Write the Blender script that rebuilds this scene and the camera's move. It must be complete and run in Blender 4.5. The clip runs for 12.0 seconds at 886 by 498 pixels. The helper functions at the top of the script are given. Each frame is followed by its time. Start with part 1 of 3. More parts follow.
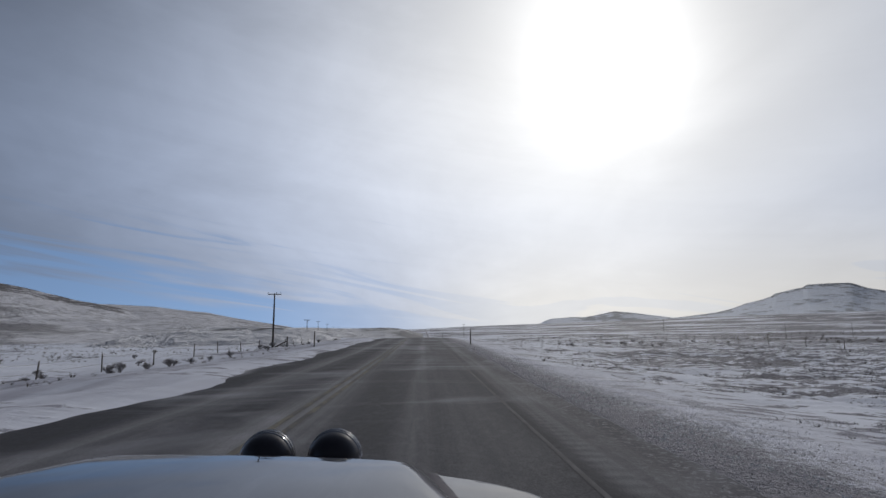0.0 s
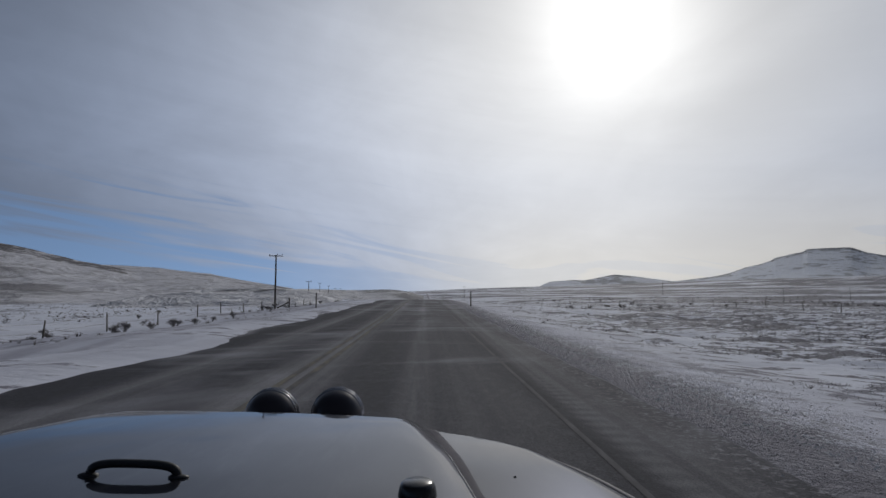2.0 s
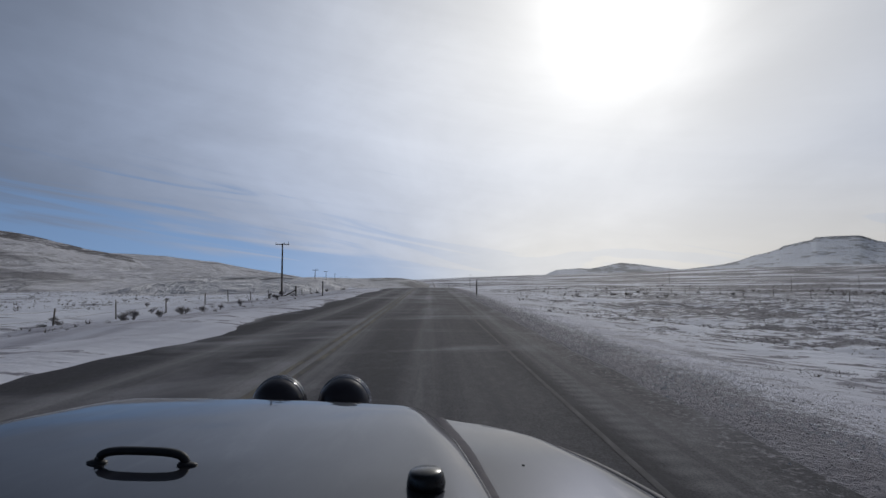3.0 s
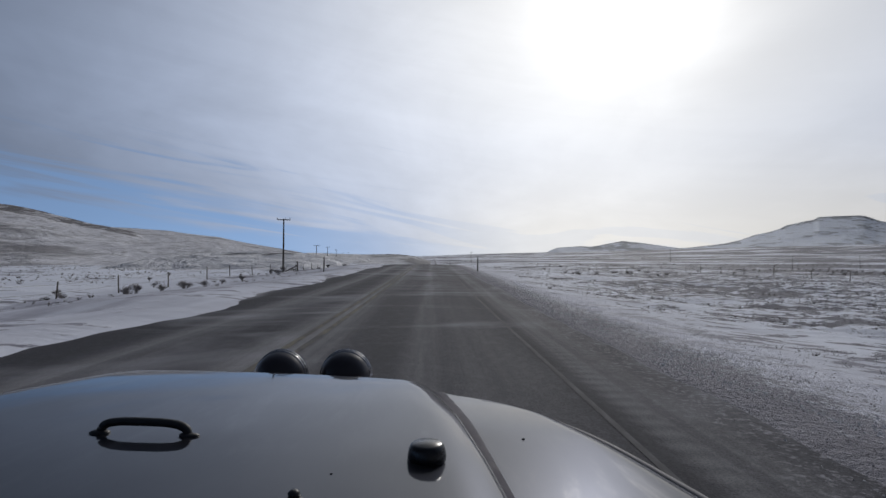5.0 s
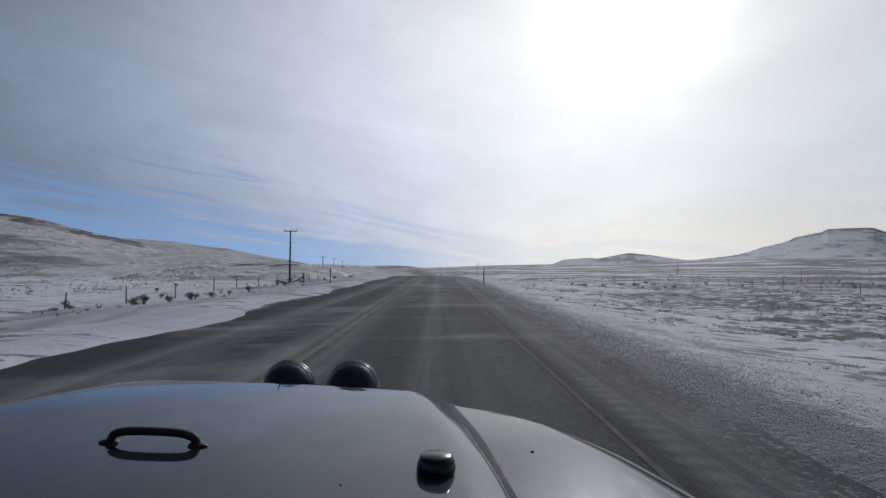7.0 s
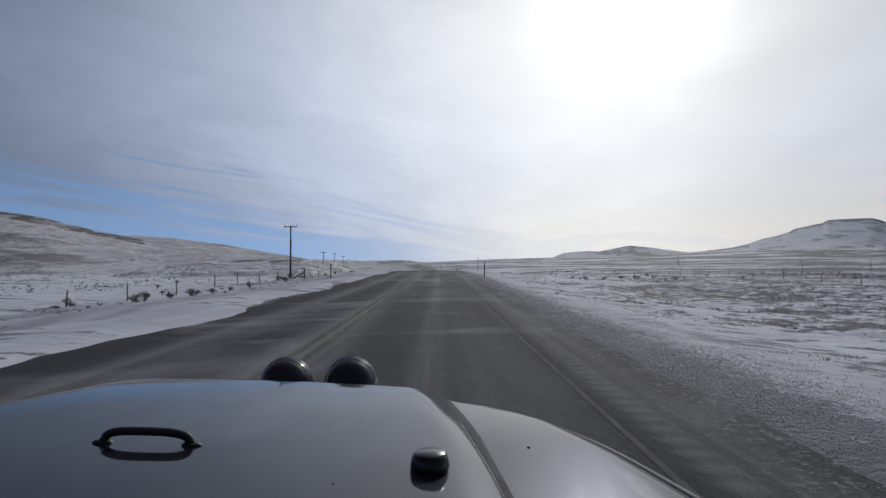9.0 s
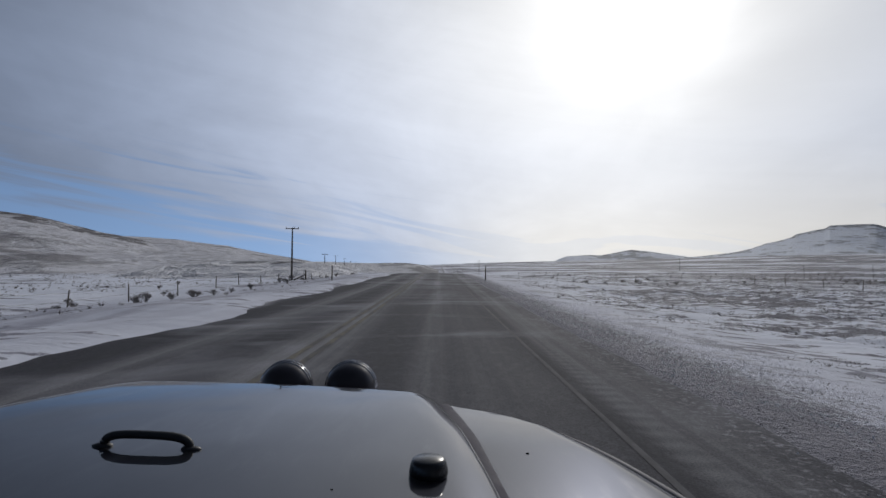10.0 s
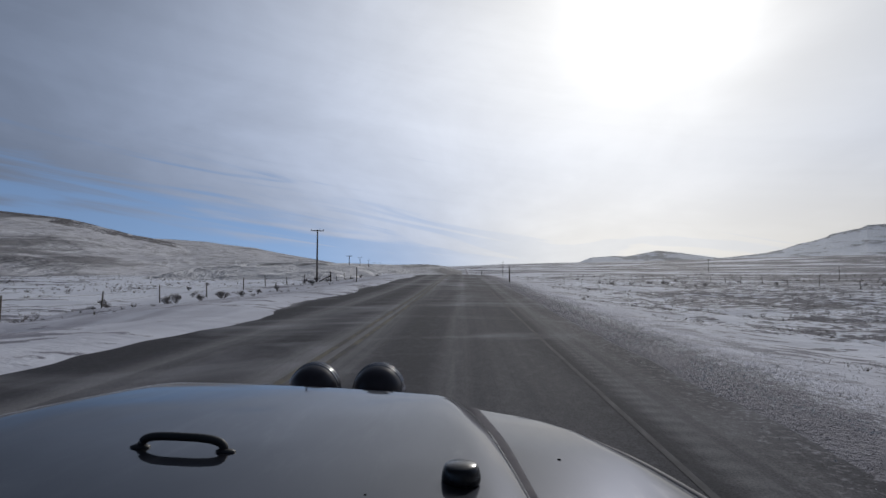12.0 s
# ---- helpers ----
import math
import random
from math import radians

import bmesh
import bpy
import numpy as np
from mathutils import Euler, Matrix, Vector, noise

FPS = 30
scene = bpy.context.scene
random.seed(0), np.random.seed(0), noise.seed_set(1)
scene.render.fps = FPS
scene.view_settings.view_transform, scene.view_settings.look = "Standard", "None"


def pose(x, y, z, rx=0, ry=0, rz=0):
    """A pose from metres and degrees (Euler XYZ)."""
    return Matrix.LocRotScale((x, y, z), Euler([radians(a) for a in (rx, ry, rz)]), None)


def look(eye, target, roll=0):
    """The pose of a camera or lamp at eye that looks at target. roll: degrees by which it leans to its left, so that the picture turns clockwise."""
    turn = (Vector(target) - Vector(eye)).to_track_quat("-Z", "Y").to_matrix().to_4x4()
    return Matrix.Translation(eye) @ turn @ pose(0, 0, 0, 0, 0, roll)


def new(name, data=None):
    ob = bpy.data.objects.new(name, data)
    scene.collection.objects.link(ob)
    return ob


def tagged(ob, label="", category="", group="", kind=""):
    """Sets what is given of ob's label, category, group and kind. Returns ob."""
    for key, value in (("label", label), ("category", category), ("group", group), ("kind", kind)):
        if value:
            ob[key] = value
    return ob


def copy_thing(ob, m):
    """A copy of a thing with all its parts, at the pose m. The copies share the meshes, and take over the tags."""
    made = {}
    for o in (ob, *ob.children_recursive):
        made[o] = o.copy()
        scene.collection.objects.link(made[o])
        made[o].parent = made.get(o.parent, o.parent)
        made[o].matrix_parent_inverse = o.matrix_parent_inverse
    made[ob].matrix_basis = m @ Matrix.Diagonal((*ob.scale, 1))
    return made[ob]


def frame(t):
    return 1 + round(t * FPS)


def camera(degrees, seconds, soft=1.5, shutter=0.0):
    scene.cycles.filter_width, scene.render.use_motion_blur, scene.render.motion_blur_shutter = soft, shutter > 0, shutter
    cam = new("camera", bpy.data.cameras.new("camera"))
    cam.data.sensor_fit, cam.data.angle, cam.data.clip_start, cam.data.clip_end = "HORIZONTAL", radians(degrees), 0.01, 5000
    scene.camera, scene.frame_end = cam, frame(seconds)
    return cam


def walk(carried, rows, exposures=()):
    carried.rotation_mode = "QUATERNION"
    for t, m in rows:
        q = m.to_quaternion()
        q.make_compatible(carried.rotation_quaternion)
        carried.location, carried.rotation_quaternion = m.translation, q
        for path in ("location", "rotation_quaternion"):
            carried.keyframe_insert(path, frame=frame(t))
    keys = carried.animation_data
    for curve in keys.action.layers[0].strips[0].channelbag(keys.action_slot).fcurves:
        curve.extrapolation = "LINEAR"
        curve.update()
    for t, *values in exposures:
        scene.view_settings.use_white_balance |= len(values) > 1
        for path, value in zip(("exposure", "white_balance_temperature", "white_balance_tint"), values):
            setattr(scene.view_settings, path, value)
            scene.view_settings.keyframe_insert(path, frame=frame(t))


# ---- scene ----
# A camera behind the windscreen of a light 4x4 on a straight snowy country road. The car is where the place is fixed.
# seconds, x, y, z, yaw, pitch, roll
PATH = [
    (0, 0.0016, -0.0094, 1.4196, -1.983, 8.751, 0.592),
    (0.5, 0.0015, -0.0256, 1.4120, -2.693, 9.766, 0.702),
    (1, -0.0010, -0.0240, 1.4223, -2.946, 7.285, 0.309),
    (1.5, 0.0009, -0.0268, 1.4226, -3.219, 5.652, 0.386),
    (2, 0.0029, -0.0184, 1.4199, -1.919, 4.765, 0.286),
    (2.5, -0.0042, -0.0114, 1.4216, -1.796, 4.545, -0.117),
    (3, -0.0011, -0.0053, 1.4189, -1.298, 3.525, 0.273),
    (3.5, -0.0013, -0.0033, 1.4187, -1.499, 3.185, 0.249),
    (5.5, -0.0046, 0.0069, 1.4142, -0.957, 0.717, -0.430),
    (6, -0.0114, 0.0068, 1.4160, -0.543, 1.545, -0.382),
    (6.5, -0.0118, 0.0075, 1.4158, -0.444, 2.062, -0.339),
    (7, -0.0082, 0.0044, 1.4129, -0.535, 2.281, -0.333),
    (9, 0.0048, 0.0093, 1.4172, -0.466, 1.676, 0.174),
    (9.5, 0.0073, 0.0063, 1.4204, -0.531, 1.899, -0.093),
    (10, 0.0064, 0.0065, 1.4224, -0.336, 1.978, -0.238),
    (10.5, 0.0011, 0.0094, 1.4221, 1.024, 1.932, -0.061),
    (11, -0.0036, 0.0127, 1.4216, 1.667, 1.899, -0.149),
    (11.5, -0.0051, 0.0139, 1.4238, 1.933, 2.080, -0.256),
    (12, -0.0062, 0.0125, 1.4265, 2.174, 2.122, -0.162),
]
cam = camera(79.0, 12.0, soft=1.5)
walk(cam, [(t, pose(x, y, z, 90 + pitch, roll, yaw)) for t, x, y, z, yaw, pitch, roll in PATH],
     exposures=((0.0, 0.0), (0.5, -0.2), (1.0, -0.25), (2.0, -0.24), (2.5, -0.12), (3.5, -0.08), (5.5, 0.07), (7.0, 0.06), (12.0, 0.05)))

# ---- sky, sun ----
SUN_AZ, SUN_EL = 20.3, 27.5
SUN_DIR = Vector((math.sin(radians(SUN_AZ)) * math.cos(radians(SUN_EL)),
                  math.cos(radians(SUN_AZ)) * math.cos(radians(SUN_EL)), math.sin(radians(SUN_EL))))


class Nodes:
    """A short way to write node trees."""

    def __init__(self, tree):
        self.tree = tree
        tree.nodes.clear()

    def put(self, sock, value):
        if hasattr(value, "is_linked"):
            self.tree.links.new(value, sock)
        elif value is not None:
            sock.default_value = value

    def add(self, kind, operation=""):
        n = self.tree.nodes.new(kind)
        if operation:
            n.operation = operation
        return n

    def math(self, op, a, b=0.0, c=None, clamp=False):
        n = self.add("ShaderNodeMath", op)
        n.use_clamp = clamp
        self.put(n.inputs[0], a)
        self.put(n.inputs[1], b)
        if c is not None:
            self.put(n.inputs[2], c)
        return n.outputs[0]

    def mix(self, f, a, b, blend="MIX"):
        n = self.add("ShaderNodeMix")
        n.data_type, n.blend_type = "RGBA", blend
        self.put(n.inputs[0], f)
        self.put(n.inputs[6], a)
        self.put(n.inputs[7], b)
        return n.outputs[2]

    def step(self, v, lo, hi, a=0.0, b=1.0):
        n = self.add("ShaderNodeMapRange")
        n.interpolation_type = "SMOOTHSTEP"
        for i, q in enumerate((v, lo, hi, a, b)):
            self.put(n.inputs[i], q)
        return n.outputs[0]

    def scaled(self, vec, s, rot=(0, 0, 0)):
        n = self.add("ShaderNodeMapping")
        self.put(n.inputs[0], vec)
        n.inputs[2].default_value = [radians(a) for a in rot]
        n.inputs[3].default_value = s
        return n.outputs[0]

    def noise(self, vec, scale, detail=3.0, rough=0.55, distort=0.0):
        n = self.add("ShaderNodeTexNoise")
        self.put(n.inputs["Vector"], vec)
        n.inputs["Scale"].default_value = scale
        n.inputs["Detail"].default_value = detail
        n.inputs["Roughness"].default_value = rough
        n.inputs["Distortion"].default_value = distort
        return n.outputs[0]

    def bump(self, h, strength, dist, normal=None):
        n = self.add("ShaderNodeBump")
        n.inputs["Strength"].default_value = strength
        n.inputs["Distance"].default_value = dist
        self.put(n.inputs["Height"], h)
        if normal is not None:
            self.put(n.inputs["Normal"], normal)
        return n.outputs[0]


def grey(v):
    return (v, v, v, 1.0)


world = bpy.data.worlds.new("sky")
scene.world = world
world.use_nodes = True
N = Nodes(world.node_tree)
sky = N.add("ShaderNodeTexSky")
sky.sky_type, sky.sun_disc = "NISHITA", False
sky.sun_elevation, sky.sun_rotation = radians(SUN_EL), radians(SUN_AZ)
sky.altitude, sky.air_density, sky.dust_density, sky.ozone_density = 1500.0, 1.0, 0.2, 1.0
way = N.add("ShaderNodeTexCoord").outputs["Generated"]
lift = N.add("ShaderNodeVectorMath", operation="ADD")
N.put(lift.inputs[0], way)
lift.inputs[1].default_value = (0, 0, 0.32)
N.put(sky.inputs[0], lift.outputs[0])
sep = N.add("ShaderNodeSeparateXYZ")
N.put(sep.inputs[0], way)
wx, wy, wz = sep.outputs
dot = N.add("ShaderNodeVectorMath", operation="DOT_PRODUCT")
N.put(dot.inputs[0], way)
dot.inputs[1].default_value = SUN_DIR
c = N.math("MAXIMUM", dot.outputs["Value"], 0.0)
up = N.math("ADD", N.math("MAXIMUM", wz, 0.0), 0.16)
flat = N.add("ShaderNodeCombineXYZ")
N.put(flat.inputs[0], N.math("DIVIDE", wx, up))
N.put(flat.inputs[1], N.math("DIVIDE", wy, up))
layer = flat.outputs[0]
band = N.add("ShaderNodeCombineXYZ")
N.put(band.inputs[0], N.math("MULTIPLY", wx, 1.7))
N.put(band.inputs[1], N.math("MULTIPLY_ADD", wz, 23.0, N.math("MULTIPLY", wx, 3.6)))
N.put(band.inputs[2], wy)
bands = N.noise(band.outputs[0], 1.25, 6.0, 0.5, 1.1)
streak = N.noise(N.scaled(layer, (0.9, 0.4, 1), (0, 0, -14)), 1.2, 6.0, 0.55, 1.4)
veil = N.noise(N.scaled(layer, (0.6, 0.4, 1), (0, 0, -25)), 1.0, 5.0, 0.55, 0.8)
puff = N.noise(N.scaled(way, (1.0, 1.0, 1.5), (0, 18, 0)), 4.2, 6.0, 0.6, 0.5)
p3, p14, p60, p900 = (N.math("POWER", c, e) for e in (3.0, 12.0, 45.0, 130.0))
lum = N.math("ADD", 0.165, N.math("MULTIPLY", p3, 0.66))
lum = N.math("ADD", lum, N.math("MULTIPLY", p14, 0.12))
cirrus = N.math("MULTIPLY_ADD", veil, 0.40, N.math("MULTIPLY_ADD", streak, 0.18, N.math("MULTIPLY", puff, 0.32)))
cirrus = N.step(N.math("MULTIPLY_ADD", bands, 0.10, cirrus), 0.38, 0.62, -1.0, 1.0)
lum = N.math("MULTIPLY", lum, N.math("MULTIPLY_ADD", cirrus, N.step(wx, -0.25, 0.35, 0.11, 0.05), 1.0))
lum = N.math("MULTIPLY", lum, N.math("MULTIPLY", N.step(wx, 0.66, 0.0, 0.91, 1.09), N.step(wx, -0.65, -0.15, 0.88, 1.0)))
lum = N.math("MULTIPLY", lum, N.step(N.math("MULTIPLY_ADD", puff, 0.12, wz), 0.28, 0.56, 1.0, 0.86))
lum = N.math("MULTIPLY", lum, N.step(N.math("MULTIPLY_ADD", wx, -0.3, wz), 0.46, 0.76, 1.0, 0.56))
# the thin cloud is brighter in a column under the sun, with a firmer edge on its far side
across = N.math("SUBTRACT", N.math("MULTIPLY", wx, math.cos(radians(SUN_AZ))), N.math("MULTIPLY", wy, math.sin(radians(SUN_AZ))))
across = N.math("MULTIPLY_ADD", N.math("SUBTRACT", puff, 0.5), 0.14, across)
column = N.math("MULTIPLY", N.step(across, -0.34, -0.04), N.step(across, 0.22, 0.04))
column = N.math("MULTIPLY", column, N.math("MULTIPLY", N.step(wz, 0.02, 0.2), N.step(wy, 0.0, 0.4)))
lum = N.math("ADD", lum, N.math("MULTIPLY", column, 0.045))
haze = N.step(N.math("MULTIPLY_ADD", veil, 0.6, N.math("MULTIPLY", streak, 0.4)), 0.35, 0.65, 0.6, 1.4)
lum = N.math("ADD", lum, N.math("MULTIPLY", haze, N.math("MULTIPLY", p60, 0.08)))
lum = N.math("ADD", lum, N.math("MULTIPLY", haze, N.math("MULTIPLY", p900, 0.9)))
lum = N.math("MULTIPLY", lum, N.step(c, 0.05, 0.58, 0.4, 1.0))
tone = N.mix(N.math("POWER", c, 4.0), (0.71, 0.895, 1.30, 1), (1.0, 0.995, 0.985, 1))
low = N.math("MULTIPLY", N.step(wz, 0.22, 0.0), N.step(wx, -0.15, 0.25))
tone = N.mix(low, tone, (1.2, 1.175, 1.13, 1))
vs = N.add("ShaderNodeVectorMath", operation="SCALE")
N.put(vs.inputs[0], tone)
N.put(vs.inputs["Scale"], lum)
clear = N.add("ShaderNodeVectorMath", operation="SCALE")
N.put(clear.inputs[0], sky.outputs[0])
clear.inputs["Scale"].default_value = 0.115
# clear blue shows through between long streaks of cirrus, low over the hills
q = N.math("MULTIPLY_ADD", N.math("ADD", N.math("MULTIPLY_ADD", wx, 0.13, -0.066), wz), 11.0, 0.74)
q = N.math("ADD", q, N.math("MULTIPLY_ADD", bands, 6.2, -3.1))
mask = N.math("MAXIMUM", N.step(q, -0.25, 1.15, 0.06, 1.0), N.step(wx, -0.42, 0.08, 0.0, 0.88))
back = N.add("ShaderNodeBackground")
N.put(back.inputs[0], N.mix(mask, clear.outputs[0], vs.outputs[0]))
back.inputs[1].default_value = 1.0
out = N.add("ShaderNodeOutputWorld")
N.put(out.inputs[0], back.outputs[0])

sun = new("sun", bpy.data.lights.new("sun", "SUN"))
sun.data.energy, sun.data.angle, sun.data.color = 1.5, radians(3.0), (1.0, 0.96, 0.9)
sun.matrix_world = look(SUN_DIR * 100, (0, 0, 0))


# ---- materials ----
def material(name):
    m = bpy.data.materials.new(name)
    m.use_nodes = True
    n = Nodes(m.node_tree)
    b = n.add("ShaderNodeBsdfPrincipled")
    o = n.add("ShaderNodeOutputMaterial")
    n.put(o.inputs[0], b.outputs[0])
    return m, n, b


def where(n):
    return n.add("ShaderNodeTexCoord").outputs["Object"]


def plain(name, color, rough, metal=0.0, vary=0.15, scale=30.0, bump=0.0, coat=0.0, spec=0.5):
    m, n, b = material(name)
    v = n.noise(where(n), scale, 4.0)
    dark = [c * (1 - vary) for c in color[:3]] + [1]
    light = [min(1, c * (1 + vary)) for c in color[:3]] + [1]
    n.put(b.inputs["Base Color"], n.mix(v, dark, light))
    n.put(b.inputs["Roughness"], n.step(v, 0.2, 0.8, rough * 0.85, min(1, rough * 1.15)))
    b.inputs["Metallic"].default_value = metal
    b.inputs["Coat Weight"].default_value = coat
    b.inputs["Coat Roughness"].default_value = 0.03
    b.inputs["Specular IOR Level"].default_value = spec
    if bump:
        n.put(b.inputs["Normal"], n.bump(v, bump, 0.01))
    return m


def ground_material():
    m, n, b = material("snowy_steppe")
    at = where(n)
    s = n.add("ShaderNodeSeparateXYZ")
    n.put(s.inputs[0], at)
    x, y = s.outputs[0], s.outputs[1]
    wide = n.noise(n.scaled(at, (0.6, 1.0, 1), (0, 0, 15)), 0.04, 5.0, 0.6)
    middle = n.noise(n.scaled(at, (0.45, 1.0, 1), (0, 0, 8)), 0.11, 5.0, 0.6, 0.3)
    vast = n.noise(n.scaled(at, (0.6, 1.0, 1), (0, 0, 20)), 0.006, 6.0, 0.62)
    drift = n.noise(n.scaled(at, (0.25, 1.0, 1), (0, 0, 12)), 0.35, 6.0, 0.62, 0.6)
    fine = n.noise(n.scaled(at, (0.45, 1.0, 1)), 1.8, 6.0, 0.7)
    grain = n.noise(at, 22.0, 3.0, 0.6)
    # share of bare grass: little beside the road, much in the field right of it
    right = n.step(x, 5.0, 22.0, 0.25, 1.0)
    left = n.step(x, -12.0, -26.0, 0.0, -0.03)
    far = n.step(n.math("ADD", n.math("ABSOLUTE", x), y), 60.0, 300.0, 0.0, 0.055)
    bare = n.math("ADD", n.math("MULTIPLY", right, 0.115), n.math("ADD", left, n.math("MULTIPLY", far, n.step(n.math("DIVIDE", x, n.math("ADD", n.math("ABSOLUTE", y), 20.0)), 0.12, 0.42))))
    v = n.math("MULTIPLY_ADD", vast, 0.4, n.math("MULTIPLY", wide, 0.45))
    v = n.math("ADD", v, n.math("MULTIPLY_ADD", drift, 0.72, n.math("MULTIPLY_ADD", middle, 0.6, n.math("MULTIPLY", fine, 0.55))))
    v = n.math("ADD", v, n.math("MULTIPLY_ADD", bare, 1.0, -1.37))
    away = n.step(n.math("ADD", n.math("ABSOLUTE", x), y), 60.0, 420.0, 0.0, 1.3)
    v = n.math("ADD", v, n.math("MULTIPLY", away, n.math("SUBTRACT", n.math("MULTIPLY_ADD", vast, 1.7, n.math("MULTIPLY", wide, 0.35)), 1.04)))
    close = n.step(n.math("ADD", n.math("ABSOLUTE", x), y), 320.0, 50.0, 0.1, 0.9)
    close = n.math("MULTIPLY", close, n.step(x, -4.0, 8.0, 0.3, 1.0))
    v = n.math("ADD", v, n.math("MULTIPLY", close, n.math("SUBTRACT", fine, 0.5)))
    cover = n.step(v, 0.04, 0.075)
    grass = n.mix(fine, (0.064, 0.062, 0.078, 1), (0.18, 0.176, 0.215, 1))
    snow = n.mix(drift, (0.53, 0.56, 0.66, 1), (0.87, 0.90, 0.98, 1))
    color = n.mix(cover, snow, n.mix(n.step(grain, 0.5, 0.8), grass, snow))
    # grey road spray on the snow beside the asphalt
    near = n.math("MULTIPLY", n.math("MULTIPLY", n.step(x, -30.0, -13.0), n.step(n.math("ABSOLUTE", n.math("MULTIPLY_ADD", drift, 1.6, x)), 7.0, 9.0, 0.6, 1.0)), n.step(x, 10.5, 5.0))
    spray = n.math("MULTIPLY", near, n.step(n.noise(n.scaled(at, (1.0, 0.12, 1)), 0.9, 5.0, 0.6), 0.3, 0.7, 0.35, 0.9))
    color = n.mix(spray, color, (0.38, 0.38, 0.445, 1))
    # gravel verge on the right with snow blown into it
    verge = n.math("MULTIPLY", n.step(x, 2.4, 2.9), n.step(n.math("ADD", x, n.math("MULTIPLY", drift, 3.0)), 8.5, 5.5))
    crumbs = n.math("MULTIPLY_ADD", n.noise(at, 13.0, 4.0, 0.7), 0.6, n.math("MULTIPLY", n.noise(at, 2.2, 6.0, 0.7, 0.4), 0.4))
    crumbs = n.math("ADD", crumbs, n.step(x, 2.8, 5.6, -0.16, 0.11))
    stones = n.mix(n.step(crumbs, 0.40, 0.58), (0.21, 0.205, 0.235, 1), (0.64, 0.65, 0.735, 1))
    color = n.mix(n.math("MULTIPLY", verge, 0.9), color, stones)
    n.put(b.inputs["Base Color"], color)
    b.inputs["Roughness"].default_value = 0.85
    b.inputs["Specular IOR Level"].default_value = 0.12
    h = n.math("ADD", n.math("MULTIPLY", drift, 0.6), n.math("ADD", n.math("MULTIPLY", fine, 0.18), n.math("MULTIPLY", grain, 0.03)))
    h = n.mix(n.math("MULTIPLY", verge, 0.85), h, n.math("MULTIPLY", crumbs, 0.5))
    n.put(b.inputs["Normal"], n.bump(h, 1.0, 0.3))
    return m


def asphalt_material():
    m, n, b = material("worn_asphalt")
    at = where(n)
    s = n.add("ShaderNodeSeparateXYZ")
    n.put(s.inputs[0], at)
    x, y = s.outputs[0], s.outputs[1]
    stone = n.noise(at, 55.0, 3.0, 0.7)
    patch = n.noise(n.scaled(at, (1.0, 0.05, 1)), 0.9, 6.0, 0.62)
    long = n.noise(n.scaled(at, (1.0, 0.012, 1)), 3.0, 6.0, 0.65)
    mottle = n.noise(n.scaled(at, (1.0, 0.5, 1)), 7.0, 6.0, 0.78)
    base = n.mix(n.step(stone, 0.3, 0.75), (0.040, 0.0405, 0.049, 1), (0.098, 0.099, 0.116, 1))
    base = n.mix(n.step(patch, 0.4, 0.75, 0.0, 0.45), base, (0.075, 0.075, 0.076, 1))
    base = n.mix(n.step(mottle, 0.46, 0.72, 0.0, 0.7), base, (0.112, 0.114, 0.13, 1))
    # the wheels of oncoming traffic keep two tracks dark, and a dark seam follows the edge line
    for centre, half in ((-5.55, 0.85), (-3.2, 0.55), (1.7, 0.16)):
        d = n.math("ABSOLUTE", n.math("SUBTRACT", n.math("ADD", x, n.math("MULTIPLY_ADD", patch, 0.4, -0.2)), centre))
        base = n.mix(n.step(d, half, half * 0.3, 0.0, 0.5), base, (0.03, 0.030, 0.037, 1))
    # pale salt between the wheel tracks
    salt = None
    for centre, half, amount in ((-0.12, 0.42, 0.5), (-2.1, 0.95, 0.95), (-4.3, 0.7, 0.85), (2.12, 0.55, 0.7), (0.55, 1.1, 0.24)):
        d = n.math("ABSOLUTE", n.math("SUBTRACT", n.math("ADD", x, n.math("MULTIPLY_ADD", patch, 0.5, -0.25)), centre))
        k = n.step(d, half, half * 0.1, 0.0, amount)
        salt = k if salt is None else n.math("MAXIMUM", salt, k)
    grit = n.math("MULTIPLY", n.step(stone, 0.3, 0.7, 0.35, 0.75), n.step(long, 0.36, 0.62, 0.25, 1.0))
    base = n.mix(n.math("MULTIPLY", salt, grit), base, (0.30, 0.302, 0.318, 1))
    # thin snow blown over the road in long slanting wisps
    wisp = n.noise(n.scaled(at, (0.2, 0.36, 1), (0, 0, 34)), 0.62, 5.0, 0.52, 2.2)
    trail = n.noise(n.scaled(at, (0.5, 0.09, 1), (0, 0, 12)), 0.9, 5.0, 0.6, 0.9)
    gust = n.noise(n.scaled(at, (0.35, 0.25, 1), (0, 0, 25)), 0.25, 3.0, 0.5, 0.6)
    v = n.math("MULTIPLY_ADD", wisp, 0.58, n.math("MULTIPLY_ADD", trail, 0.27, n.math("MULTIPLY", gust, 0.25)))
    v = n.math("ADD", v, n.math("ADD", n.step(y, 6.0, 40.0, -0.02, 0.035), n.step(y, 70.0, 150.0, 0.0, -0.16)))
    v = n.math("ADD", v, n.step(x, -3.0, -5.2, 0.0, -0.06))
    edge = n.math("MAXIMUM", n.step(x, -6.2, -7.0, 0.0, 0.9), n.step(x, 2.5, 3.3, 0.0, 0.3))
    dust = n.step(n.math("ADD", v, n.math("MULTIPLY", edge, 0.17)), 0.50, 0.84, 0.0, 0.56)
    base = n.mix(n.math("MULTIPLY", dust, n.step(stone, 0.2, 0.7, 0.75, 1.0)), base, (0.56, 0.57, 0.63, 1))
